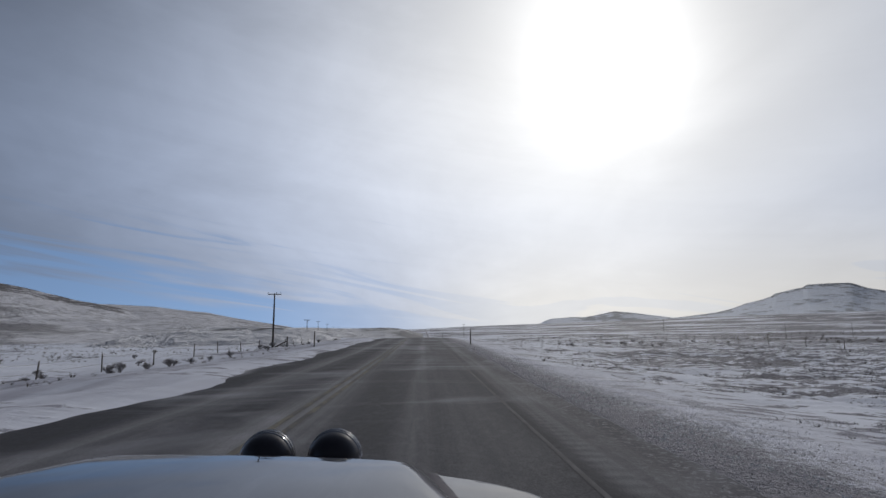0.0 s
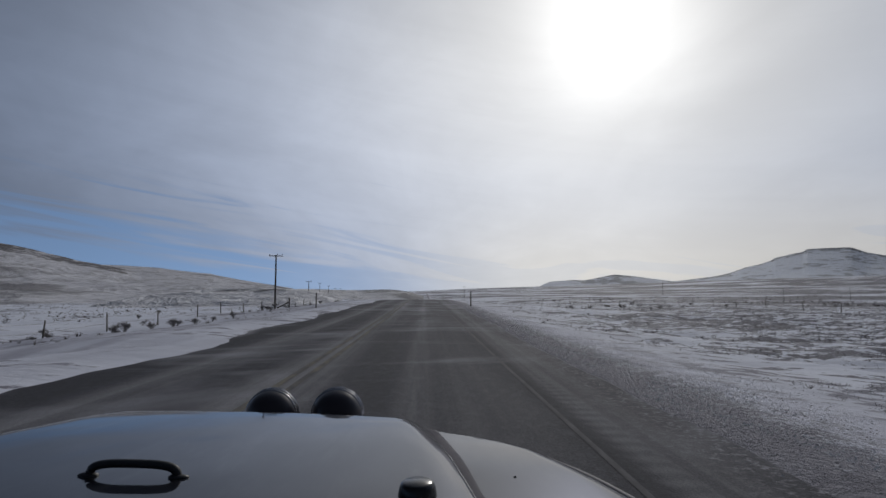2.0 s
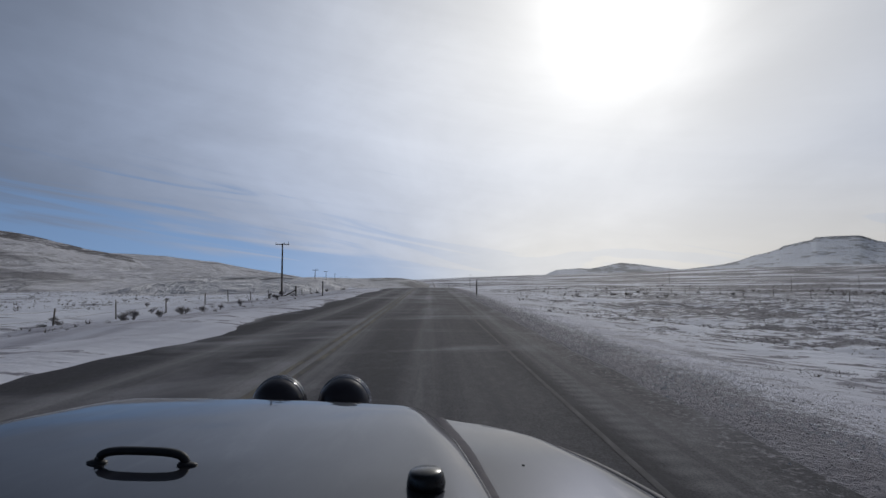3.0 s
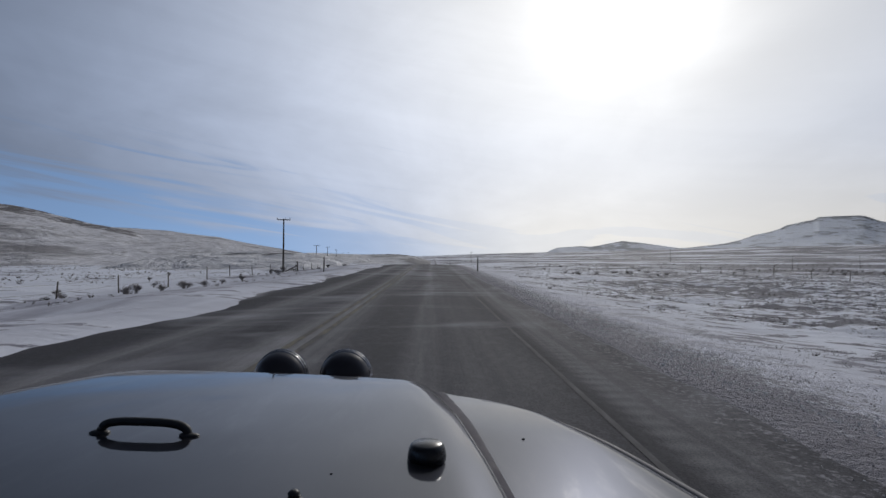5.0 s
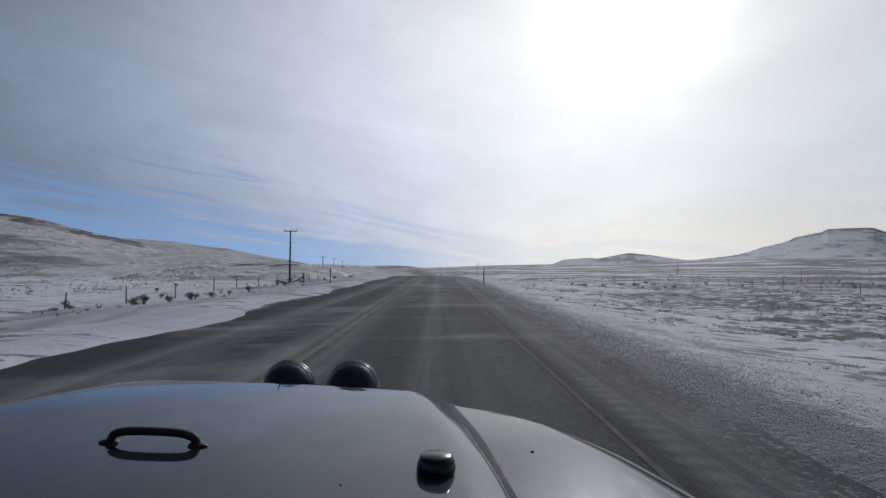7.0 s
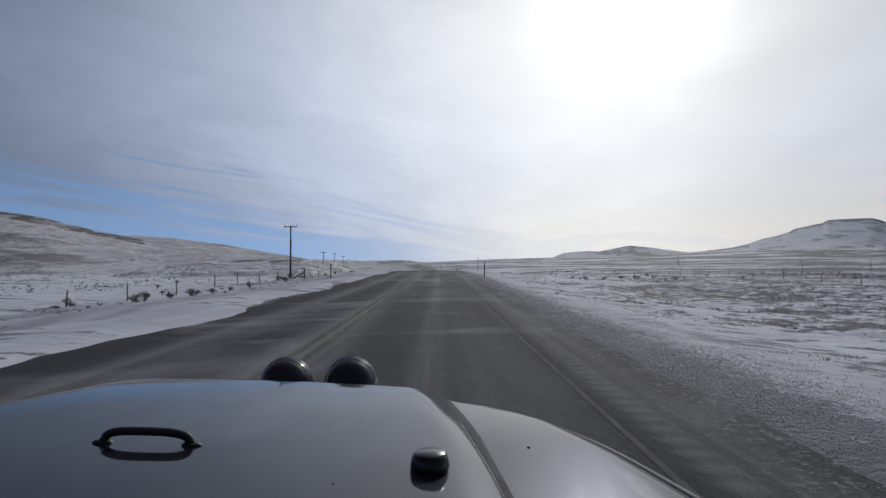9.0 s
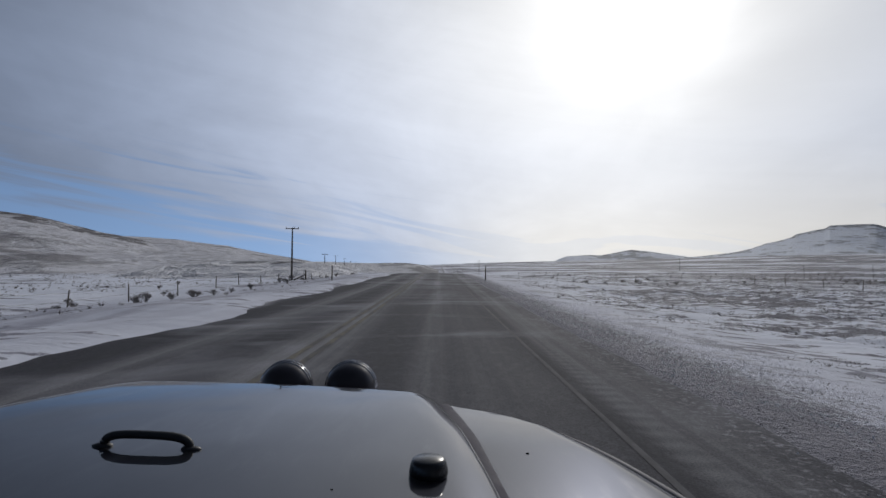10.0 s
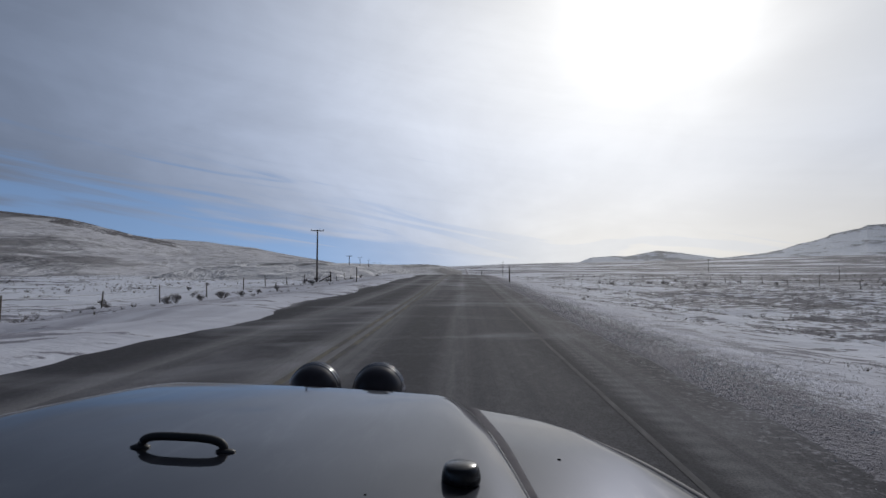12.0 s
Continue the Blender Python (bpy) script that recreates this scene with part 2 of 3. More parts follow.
    creep = n.step(n.math("ADD", x, n.math("MULTIPLY", n.math("SUBTRACT", trail, 0.5), 1.6)), -6.1, -6.8, 0.0, 0.85)
    base = n.mix(creep, base, (0.42, 0.42, 0.46, 1))
    # grit and frozen crumbs thrown to the edge of the hard shoulder
    ragged = n.math("MULTIPLY_ADD", n.noise(at, 1.3, 5.0, 0.65), 1.4, x)
    crumb = n.math("MULTIPLY", n.step(ragged, 2.6, 3.9, 0.05, 1.0), n.step(n.noise(at, 11.0, 5.0, 0.75), 0.50, 0.64, 0.0, 0.8))
    base = n.mix(crumb, base, (0.36, 0.355, 0.40, 1))
    n.put(b.inputs["Base Color"], base)
    n.put(b.inputs["Roughness"], n.step(patch, 0.2, 0.8, 0.8, 0.98))
    b.inputs["Specular IOR Level"].default_value = 0.08
    # milled rumble strip beside the edge line
    groove = n.math("SINE", n.math("MULTIPLY", y, 20.9))
    strip_at = n.math("MULTIPLY", n.step(x, 1.72, 1.78), n.step(x, 2.08, 2.02))
    strip_at = n.math("MULTIPLY", strip_at, n.step(patch, 0.35, 0.6, 0.3, 1.0))
    h = n.math("ADD", n.math("MULTIPLY", stone, 0.3), n.math("MULTIPLY", n.math("MULTIPLY", groove, strip_at), 0.3))
    n.put(b.inputs["Normal"], n.bump(h, 0.6, 0.02))
    return m


def paint_line_material(name, color):
    m, n, b = material(name)
    at = where(n)
    wear = n.step(n.noise(n.scaled(at, (1, 0.3, 1)), 5.0, 5.0, 0.7), 0.28, 0.64)
    n.put(b.inputs["Base Color"], n.mix(wear, color, (0.095, 0.095, 0.102, 1)))
    b.inputs["Roughness"].default_value = 0.9
    b.inputs["Specular IOR Level"].default_value = 0.08
    return m


def hill_material(name, rim, snow_lo, snow_hi, speck=0.85, patchy=0.58, stone=((0.03, 0.028, 0.031, 1), (0.13, 0.12, 0.122, 1))):
    """rim: how far up the slope (1 is the crest) bare rock starts to break through."""
    m, n, b = material(name)
    at = where(n)
    big = n.noise(n.scaled(at, (1, 0.6, 2.5)), 0.006, 6.0, 0.6, 0.5)
    mid = n.noise(n.scaled(at, (1, 0.5, 3.0)), 0.035, 6.0, 0.65, 0.4)
    dots = n.noise(n.scaled(at, (0.5, 0.5, 2.5)), 0.2, 6.0, 0.75)
    v = n.math("ADD", n.math("MULTIPLY", big, 0.7), n.math("MULTIPLY", mid, 0.45))
    bare = n.math("MAXIMUM", n.step(v, patchy, patchy + 0.08, 0.0, 0.7), n.step(n.math("MULTIPLY_ADD", mid, 0.35, dots), 0.69, 0.75, 0.0, speck))
    slope = n.add("ShaderNodeAttribute")
    slope.attribute_name = "crest"
    crest = slope.outputs["Fac"]
    high = n.math("ADD", crest, n.math("ADD", n.math("MULTIPLY_ADD", mid, 0.3, -0.15), n.math("MULTIPLY_ADD", dots, 0.2, -0.1)))
    bare = n.math("MAXIMUM", bare, n.math("MULTIPLY", n.step(high, rim, rim + 0.06), n.math("MULTIPLY", n.step(dots, 0.32, 0.55, 0.35, 1.0), n.step(big, 0.38, 0.52, 0.35, 1.0))))
    ledge = n.add("ShaderNodeAttribute")
    ledge.attribute_name = "ledge"
    rocks = n.math("ADD", n.math("MULTIPLY", ledge.outputs["Fac"], 0.55), n.math("MULTIPLY_ADD", dots, 0.8, n.math("MULTIPLY_ADD", mid, 0.5, -0.65)))
    bare = n.math("MAXIMUM", bare, n.math("MULTIPLY", n.step(rocks, 0.42, 0.58, 0.0, 0.9), n.step(ledge.outputs["Fac"], 0.0, 0.25)))
    ground = n.mix(dots, *stone)
    snow = n.mix(mid, snow_lo, snow_hi)
    n.put(b.inputs["Base Color"], n.mix(bare, snow, ground))
    b.inputs["Roughness"].default_value = 0.85
    b.inputs["Specular IOR Level"].default_value = 0.1
    n.put(b.inputs["Normal"], n.bump(n.math("ADD", n.math("MULTIPLY", dots, 0.25), n.math("ADD", mid, big)), 0.8, 9.0))
    return m


def car_paint_material():
    m, n, b = material("silver_paint")
    at = where(n)
    flake = n.noise(at, 900.0, 1.0)
    film = n.noise(n.scaled(at, (1, 0.35, 1)), 5.0, 5.0, 0.6)
    smear = n.noise(n.scaled(at, (1.0, 0.22, 1), (0, 0, 25)), 9.0, 7.0, 0.72, 0.5)
    dirt = n.math("MAXIMUM", n.step(smear, 0.50, 0.74, 0.0, 0.13), n.step(smear, 0.62, 0.72, 0.0, 0.3))
    clean = n.mix(flake, (0.046, 0.048, 0.057, 1), (0.060, 0.063, 0.074, 1))
    n.put(b.inputs["Base Color"], n.mix(dirt, clean, (0.36, 0.355, 0.35, 1)))
    n.put(b.inputs["Metallic"], n.math("SUBTRACT", 0.9, dirt))
    b.inputs["Specular IOR Level"].default_value = 0.1
    n.put(b.inputs["Roughness"], n.step(film, 0.2, 0.8, 0.31, 0.38))
    b.inputs["Specular Tint"].default_value = (0.3, 0.3, 0.3, 1)
    b.inputs["Coat IOR"].default_value = 1.41
    b.inputs["Coat Weight"].default_value = 0.85
    n.put(b.inputs["Coat Roughness"], n.step(film, 0.3, 0.8, 0.02, 0.08))
    return m


# pale blue distance haze is tinted into the far hills' rock colour
HAZED_ROCK = ((0.07, 0.075, 0.09, 1), (0.19, 0.20, 0.225, 1))
M_GROUND, M_ROAD, M_HILL, M_PAINT = ground_material(), asphalt_material(), hill_material("snowy_hillside", 0.9, (0.46, 0.462, 0.505, 1), (0.77, 0.775, 0.83, 1), 0.5), car_paint_material()
M_LOWHILL = hill_material("smooth_snowy_hillside", 1.3, (0.46, 0.462, 0.505, 1), (0.77, 0.775, 0.83, 1), 0.5)
M_BANK = hill_material("steep_snow_bank", 1.3, (0.62, 0.62, 0.66, 1), (0.90, 0.90, 0.93, 1), 0.12, 0.66)
M_BROW = hill_material("bare_brow", 0.98, (0.64, 0.64, 0.67, 1), (0.88, 0.88, 0.91, 1), 0.3)
# the snow of both far materials carries the same bluish haze in its colour
M_MESA = hill_material("snowy_mesa_side", 0.93, (0.64, 0.69, 0.80, 1), (0.88, 0.92, 0.99, 1), 0.25, 0.58, HAZED_ROCK)
M_FARHILL = hill_material("far_snowy_hill", 0.93, (0.62, 0.67, 0.78, 1), (0.88, 0.92, 0.99, 1), 0.3, 0.54, HAZED_ROCK)
M_WHITE = paint_line_material("white_road_paint", (0.15, 0.15, 0.16, 1))
M_YELLOW = paint_line_material("yellow_road_paint", (0.205, 0.19, 0.15, 1))
M_BLACK = plain("black_rubber", (0.018, 0.018, 0.02), 0.55, bump=0.1, scale=80)
M_GLOSS = plain("black_gloss_shell", (0.034, 0.029, 0.038), 0.4, coat=0.4, vary=0.2, spec=0.35)
M_CHROME = plain("chrome", (0.5, 0.5, 0.52), 0.12, 1.0, 0.05)
M_GLASS = plain("lamp_lens", (0.5, 0.52, 0.55), 0.08, 0.0, 0.05, coat=1.0)
M_WOOD = plain("weathered_pole_wood", (0.085, 0.07, 0.06), 0.85, vary=0.4, scale=12, bump=0.4)
M_POST = plain("weathered_post_wood", (0.12, 0.105, 0.09), 0.85, vary=0.35, scale=20, bump=0.4)
M_STEEL = plain("dull_steel", (0.22, 0.22, 0.23), 0.5, 0.8, 0.2)
M_CERAMIC = plain("grey_ceramic", (0.3, 0.3, 0.32), 0.3, 0.0, 0.1)
M_TWIG = plain("dry_twigs", (0.19, 0.178, 0.182), 0.9, vary=0.4, scale=6)
M_GRASS = plain("dry_grass", (0.135, 0.127, 0.128), 0.9, vary=0.45, scale=2.5)
M_SAGE = plain("frosted_sage", (0.16, 0.14, 0.125), 0.9, vary=0.45, scale=1.5)
M_STONE = plain("road_gravel", (0.27, 0.265, 0.285), 0.85, vary=0.65, scale=7)
M_CRUMB = plain("frozen_snow", (0.62, 0.64, 0.70), 0.8, vary=0.3, scale=9)
M_CAP = plain("black_rubber_cap", (0.014, 0.014, 0.016), 0.24, vary=0.2, scale=60)
M_GAP_STRIP = plain("matt_grey", (0.080, 0.076, 0.098), 0.75, vary=0.15, scale=25, spec=0.15)
M_FLARE = plain("dusty_plastic", (0.26, 0.255, 0.262), 0.8, vary=0.3, scale=18, spec=0.3)
M_HOLE = plain("matt_black", (0.004, 0.004, 0.004), 0.95, spec=0.0)
M_DARK = plain("black_plastic", (0.02, 0.02, 0.021), 0.5)


# ---- mesh helpers ----
def mesh_object(name, bm, mat, smooth=True):
    me = bpy.data.meshes.new(name)
    bm.normal_update()
    bm.to_mesh(me)
    bm.free()
    me.materials.append(mat)
    if smooth:
        me.shade_smooth()
    return new(name, me)


def part(name, bm, mat, parent, label="", smooth=True):
    ob = mesh_object(name, bm, mat, smooth)
    ob.parent = parent
    if label:
        tagged(ob, label)
    return ob


def empty(name, m=None):
    ob = new(name)
    ob.empty_display_size = 0.2
    if m is not None:
        ob.matrix_world = m
    return ob


def tube(bm, pts, radii, sides=8, cap=True):
    """A tube through the points."""
    rings = []
    for i, p in enumerate(pts):
        p = Vector(p)
        a, b = Vector(pts[max(i - 1, 0)]), Vector(pts[min(i + 1, len(pts) - 1)])
        d = (b - a).normalized()
        u = d.cross(Vector((0, 0, 1)) if abs(d.z) < 0.9 else Vector((1, 0, 0))).normalized()
        w = d.cross(u)
        r = radii[i] if hasattr(radii, "__len__") else radii
        rings.append([bm.verts.new(p + r * (math.cos(6.28319 * k / sides) * u + math.sin(6.28319 * k / sides) * w)) for k in range(sides)])
    for a, b in zip(rings, rings[1:]):
        for k in range(sides):
            bm.faces.new((a[k], a[(k + 1) % sides], b[(k + 1) % sides], b[k]))
    if cap:
        bm.faces.new(rings[0][::-1])
        bm.faces.new(rings[-1])


def spun(bm, profile, centre, axis="Z", sides=32):
    """A solid of revolution; profile: (radius, place along the axis)."""
    rings = []
    for r, h in profile:
        ring = []
        for k in range(sides):
            a = 6.283185 * k / sides
            v = {"Z": (r * math.cos(a), r * math.sin(a), h), "Y": (r * math.cos(a), h, -r * math.sin(a)), "X": (h, r * math.cos(a), r * math.sin(a))}[axis]
            ring.append(bm.verts.new(Vector(centre) + Vector(v)))
        rings.append(ring)
    for a, b in zip(rings, rings[1:]):
        for k in range(sides):
            bm.faces.new((a[k], a[(k + 1) % sides], b[(k + 1) % sides], b[k]))
    bm.faces.new(rings[0][::-1])
    bm.faces.new(rings[-1])


def box(bm, lo, hi, bevel=0.0):
    r = bmesh.ops.create_cube(bm, size=1.0)
    for v in r["verts"]:
        v.co = Vector([lo[i] + (v.co[i] + 0.5) * (hi[i] - lo[i]) for i in range(3)])
    if bevel:
        edges = {e for v in r["verts"] for e in v.link_edges}
        bmesh.ops.bevel(bm, geom=list(edges), offset=bevel, segments=2, affect="EDGES")


def sheet(bm, rows):
    """Faces between rows of points with equal length."""
    vs = [[bm.verts.new(p) for p in row] for row in rows]
    for a, b in zip(vs, vs[1:]):
        for k in range(len(a) - 1):
            bm.faces.new((a[k], a[k + 1], b[k + 1], b[k]))
    return vs


def smooth(v, lo, hi):
    t = np.clip((np.asarray(v, float) - lo) / (hi - lo), 0, 1)
    return t * t * (3 - 2 * t)


# ---- the lie of the land ----
PLAIN_AZ = (-180, -60, -10, -6, 0, 4.4, 12, 24, 29, 40, 70, 180)
PLAIN_EL = (0.3, 0.1, 0.0, 0.22, 0.34, 0.55, 0.75, 1.05, 1.2, 1.38, 1.1, 0.3)


def plain_z(x, y):
    r, az = np.hypot(x, y), np.degrees(np.arctan2(x, y))
    return -1.3 + r * np.tan(np.radians(np.interp(az, PLAIN_AZ, PLAIN_EL))) * smooth(r, 120, 1900)


def road_x(y):
    return -86 * (np.clip(np.asarray(y, float) - 230, 0, None) / 670) ** 1.6


def road_z(y):
    y = np.asarray(y, float)
    crest = 0.55 * smooth(y, 4, 76) - 0.00024 * np.clip(y - 70, 0, 115) ** 2
    return crest + (plain_z(road_x(y), np.maximum(y, 1)) + 0.4 - crest) * smooth(y, 310, 640)


def wobble(x, y, scale, seed=0.0):
    return np.array([noise.noise((float(a) / scale, float(b) / scale, seed)) for a, b in zip(np.ravel(x), np.ravel(y))]).reshape(np.shape(x))


def ground_z(x, y):
    x, y = np.asarray(x, float), np.asarray(y, float)
    dx = x - road_x(y)
    edge = 0.5 * wobble(x * 0 + 3, y, 11.0) + 0.22 * wobble(x * 0 + 9, y, 2.6)
    # tongues of drifted snow reach over the far edge of the asphalt
    l = -dx + edge + 0.75 * wobble(x * 0 + 5, y, 6.0, 3.0) + 0.3 * np.abs(wobble(x * 0 + 5, y, 1.7, 6.0))
    cross = np.where(dx < -1.5, np.interp(l, (5.7, 6.6, 7.3, 9.5, 20, 60), (-0.07, 0.05, 0.10, 0.0, -1.2, -1.3)),
                     np.interp(dx + 0.5 * edge + 0.1 * wobble(x, y, 1.6, 7.0), (2.55, 3.15, 3.6, 6, 14, 30), (-0.07, 0.012, 0.0, -0.18, -0.8, -1.2)))
    near = road_z(y) + cross
    far = plain_z(x, y)
    w = smooth(np.abs(dx), 10, 70)
    r = np.hypot(x, y)
    rough = np.minimum(1, np.maximum(0, np.minimum(dx - 3.4, 99) * (dx > 0) + np.maximum(0, -dx - 7.2)) / 5)
    crust = 0.5 - np.abs(wobble(x * 0.3, y, 1.1, 12.0)) * 2
    lumps = 0.15 * crust * (r < 90) * smooth(dx, 7, 12) + 0.16 * wobble(x * 0.45, y, 2.6, 4.0) + 0.45 * wobble(x * 0.5, y, 13.0, 8.0) + 1.6 * wobble(x * 0.6, y, 90.0, 2.0) * smooth(r, 60, 400)
    drifts = 0.2 * (0.5 - np.abs(wobble(x * 0.4, y, 3.4, 15.0)) * 2) * smooth(dx, 8, 14) * (r < 120)
    return near * (1 - w) + far * w + rough * (lumps + drifts)


def land():
    az = np.concatenate([np.arange(-52, 52, 0.22), np.arange(52, 308, 4.0)])
    rad = [0.0]
    r = 1.2
    while r < 4700:
        rad.append(r)
        r *= 1.022 if r < 400 else 1.05
    rad = np.array(rad[1:])
    a, rr = np.meshgrid(np.radians(az), rad)
    x, y = rr * np.sin(a), rr * np.cos(a)
    z = ground_z(x, y)
    na, nr = len(az), len(rad)
    verts = np.stack([x, y, z], -1).reshape(-1, 3).tolist() + [(0, 0, -0.07)]
    faces = []
    for i in range(nr - 1):
        for k in range(na):
            k2 = (k + 1) % na
            faces.append((i * na + k, (i + 1) * na + k, (i + 1) * na + k2, i * na + k2))
    c = nr * na
    faces += [(c, k, (k + 1) % na) for k in range(na)]
    me = bpy.data.meshes.new("ground")
    me.from_pydata(verts, [], faces)
    me.flip_normals()
    me.materials.append(M_GROUND)
    me.shade_smooth()
    tagged(new("ground", me), "snow-dusted steppe with bare dry grass and a gravel verge", "ground", kind="structure")


land()


def strip(name, mat, x0, x1, lift, y0, y1, label, category, kind="structure", n=400, parent=None):
    bm = bmesh.new()
    ys = y0 + (y1 - y0) * (np.linspace(0, 1, n) ** 2.2)
    zs, xs = road_z(ys), road_x(ys)
    across = np.linspace(x0, x1, 9)
    crown = lambda d: 0.05 - 0.012 * abs(d + 2.1)
    sheet(bm, [[(a + x, y, z + crown(a) + lift) for a in across] for x, y, z in zip(xs, ys, zs)])
    ob = mesh_object(name, bm, mat)
    if parent is not None:
        ob.parent = parent
    return tagged(ob, label, category, kind=kind) if parent is None else ob


road = strip("road", M_ROAD, -7.0, 3.3, 0.0, -60, 1500, "grey worn asphalt road with thin blown snow", "road")
strip("edge_line", M_WHITE, 1.53, 1.592, 0.004, -60, 190, "", "", parent=road)
strip("centre_line", M_YELLOW, -2.28, -2.17, 0.004, -60, 190, "", "", parent=road)
strip("centre_line", M_YELLOW, -2.02, -1.91, 0.004, -60, 190, "", "", parent=road)


def ridge(name, label, az, el, r_in, r_top, r_out, rough, power=1.2, mat=None, ledge=None):
    """A hill range whose crest stands at these elevations, seen from the road. ledge: where, from one bearing to another, rock crops out under the crest."""
    a = np.arange(az[0], az[-1], 0.15)
    soft = sum(np.interp(a + d, az, el) for d in np.linspace(-1.0, 1.0, 9) * (0.7 if r_top < 2000 else 0.12)) / 9
    crest = 1.42 + r_top * np.tan(np.radians(soft))
    ts = np.concatenate([np.linspace(0, 1, 46), np.linspace(1.08, 2, 10)])
    rows = []
    for t in ts:
        r = r_in + (r_top - r_in) * t if t <= 1 else r_top + (r_out - r_top) * (t - 1)
        s = (t ** power if t <= 1 else 1 - (t - 1) ** 1.5)
        x, y = r * np.sin(np.radians(a)), r * np.cos(np.radians(a))
        lump = wobble(x, y, r_top * 0.09, 5.0) * rough + wobble(x, y, r_top * 0.03, 6.0) * rough * 0.35
        z = -6 + (crest + 6) * s + lump * min(1, 4 * t) * (0.35 if abs(t - 1) < 0.06 else 1)
        rows.append(list(zip(x, y, z)))
    bm = bmesh.new()
    mark, rock = bm.verts.layers.float.new("crest"), bm.verts.layers.float.new("ledge")
    crop = np.zeros(len(a)) if ledge is None else smooth(a, ledge[0], ledge[0] + 2) * (1 - smooth(a, ledge[1] - 2, ledge[1]))
    for t, row in zip(ts, sheet(bm, rows)):
        lift = 0.0 if ledge is None else float(smooth(t, ledge[2], ledge[2] + 0.12) * (1 - smooth(t, ledge[3], ledge[3] + 0.06)))
        for v, w in zip(row, crop):
            v[mark], v[rock] = t, w * lift
    return tagged(mesh_object(name, bm, mat or M_HILL), label, "hill", kind="structure")


ridge("near_hill", "long snow-streaked hill with bare brown crest", (-75, -60, -48, -40.5, -37.5, -35.4, -34.3, -32.4, -29.8, -27.5, -24, -20),
      (2.5, 3.6, 4.8, 4.6, 4.33, 3.95, 3.6, 3.1, 2.6, 2.05, 1.0, -0.4), 170, 690, 1000, 3.0, ledge=(-40, -27, 0.72, 1.0))
ridge("low_hill", "smooth snow-covered hill sloping down to the road", (-52, -40, -30, -26, -21.5, -18.9, -16.2, -12.8, -10.5, -8),
      (2.2, 2.6, 2.75, 2.6, 2.05, 1.5, 1.05, 0.35, 0.0, -0.3), 180, 1250, 1900, 4.0, 1.0, M_LOWHILL)
ridge("snow_bank", "steep snow bank with dark broken lip beyond the fence", (-34, -30, -27, -24, -20, -16, -13, -10.5, -8.5),
      (-1.6, -0.7, 0.0, 0.45, 0.62, 0.6, 0.45, 0.2, -0.4), 108, 150, 260, 1.2, 0.8, M_BANK, (-23, -11, 0.78, 0.95))
ridge("far_rise", "low far rise with a dark bare brow", (-18, -15, -12.5, -10.5, -8, -6, -4.6, -3.4, -2.2, -1.2, 0.0),
      (0.2, 0.5, 0.58, 0.52, 0.45, 0.44, 0.5, 0.46, 0.33, 0.1, -0.3), 330, 430, 560, 0.4, 1.0, M_BROW, (-6.5, 0.5, 0.84, 1.0))
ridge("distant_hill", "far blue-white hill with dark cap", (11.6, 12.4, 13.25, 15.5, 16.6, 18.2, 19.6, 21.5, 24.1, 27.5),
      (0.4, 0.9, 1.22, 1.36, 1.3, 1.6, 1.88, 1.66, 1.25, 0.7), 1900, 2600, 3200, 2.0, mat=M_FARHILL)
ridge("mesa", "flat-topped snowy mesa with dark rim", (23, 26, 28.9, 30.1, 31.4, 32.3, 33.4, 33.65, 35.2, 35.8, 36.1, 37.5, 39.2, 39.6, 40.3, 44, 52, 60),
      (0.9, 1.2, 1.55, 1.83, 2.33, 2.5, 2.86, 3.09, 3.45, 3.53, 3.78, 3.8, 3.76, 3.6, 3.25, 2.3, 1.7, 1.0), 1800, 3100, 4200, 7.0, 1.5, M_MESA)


# ---- the car ----
CAR_X = -0.46
car = tagged(empty("off_road_car", pose(CAR_X, 0, 0)), "silver four-wheel-drive car with black lamps and bonnet fittings, on the road", "car")


def lean(v):
    """The body leans a little to its right."""
    return Vector((v[0], v[1], v[2] - 0.035 * v[0]))


HOOD_Y = (0.12, 0.3, 0.5, 0.88, 1.2, 1.45, 1.55, 1.62, 1.67, 1.69, 1.695)
HOOD_Z = (1.152, 1.15, 1.145, 1.133, 1.118, 1.10, 1.09, 1.07, 1.03, 0.97, 0.80)
HOOD_W = (0.606, 0.596, 0.581, 0.547, 0.515, 0.481, 0.461, 0.44, 0.425, 0.42, 0.42)


def roll(y):
    """How far the bonnet rounds down at its sides."""
    return 0.015 + 0.013 * float(smooth(y, 0.8, 1.6))


def hood_z(x, y):
    w = np.interp(y, HOOD_Y, HOOD_W)
    u = min(1.0, abs(x) / w)
    return float(np.interp(y, HOOD_Y, HOOD_Z)) - 0.010 * u ** 2 - roll(y) * max(0, (u - 0.83) / 0.17) ** 2.2 - 0.035 * x


def smooth_curve(xs, ys, x):
    """A softened polyline."""
    return sum(np.interp(x + d, xs, ys) for d in (-0.06, -0.03, 0, 0.03, 0.06)) / 5 if x < 1.5 else np.interp(x, xs, ys)


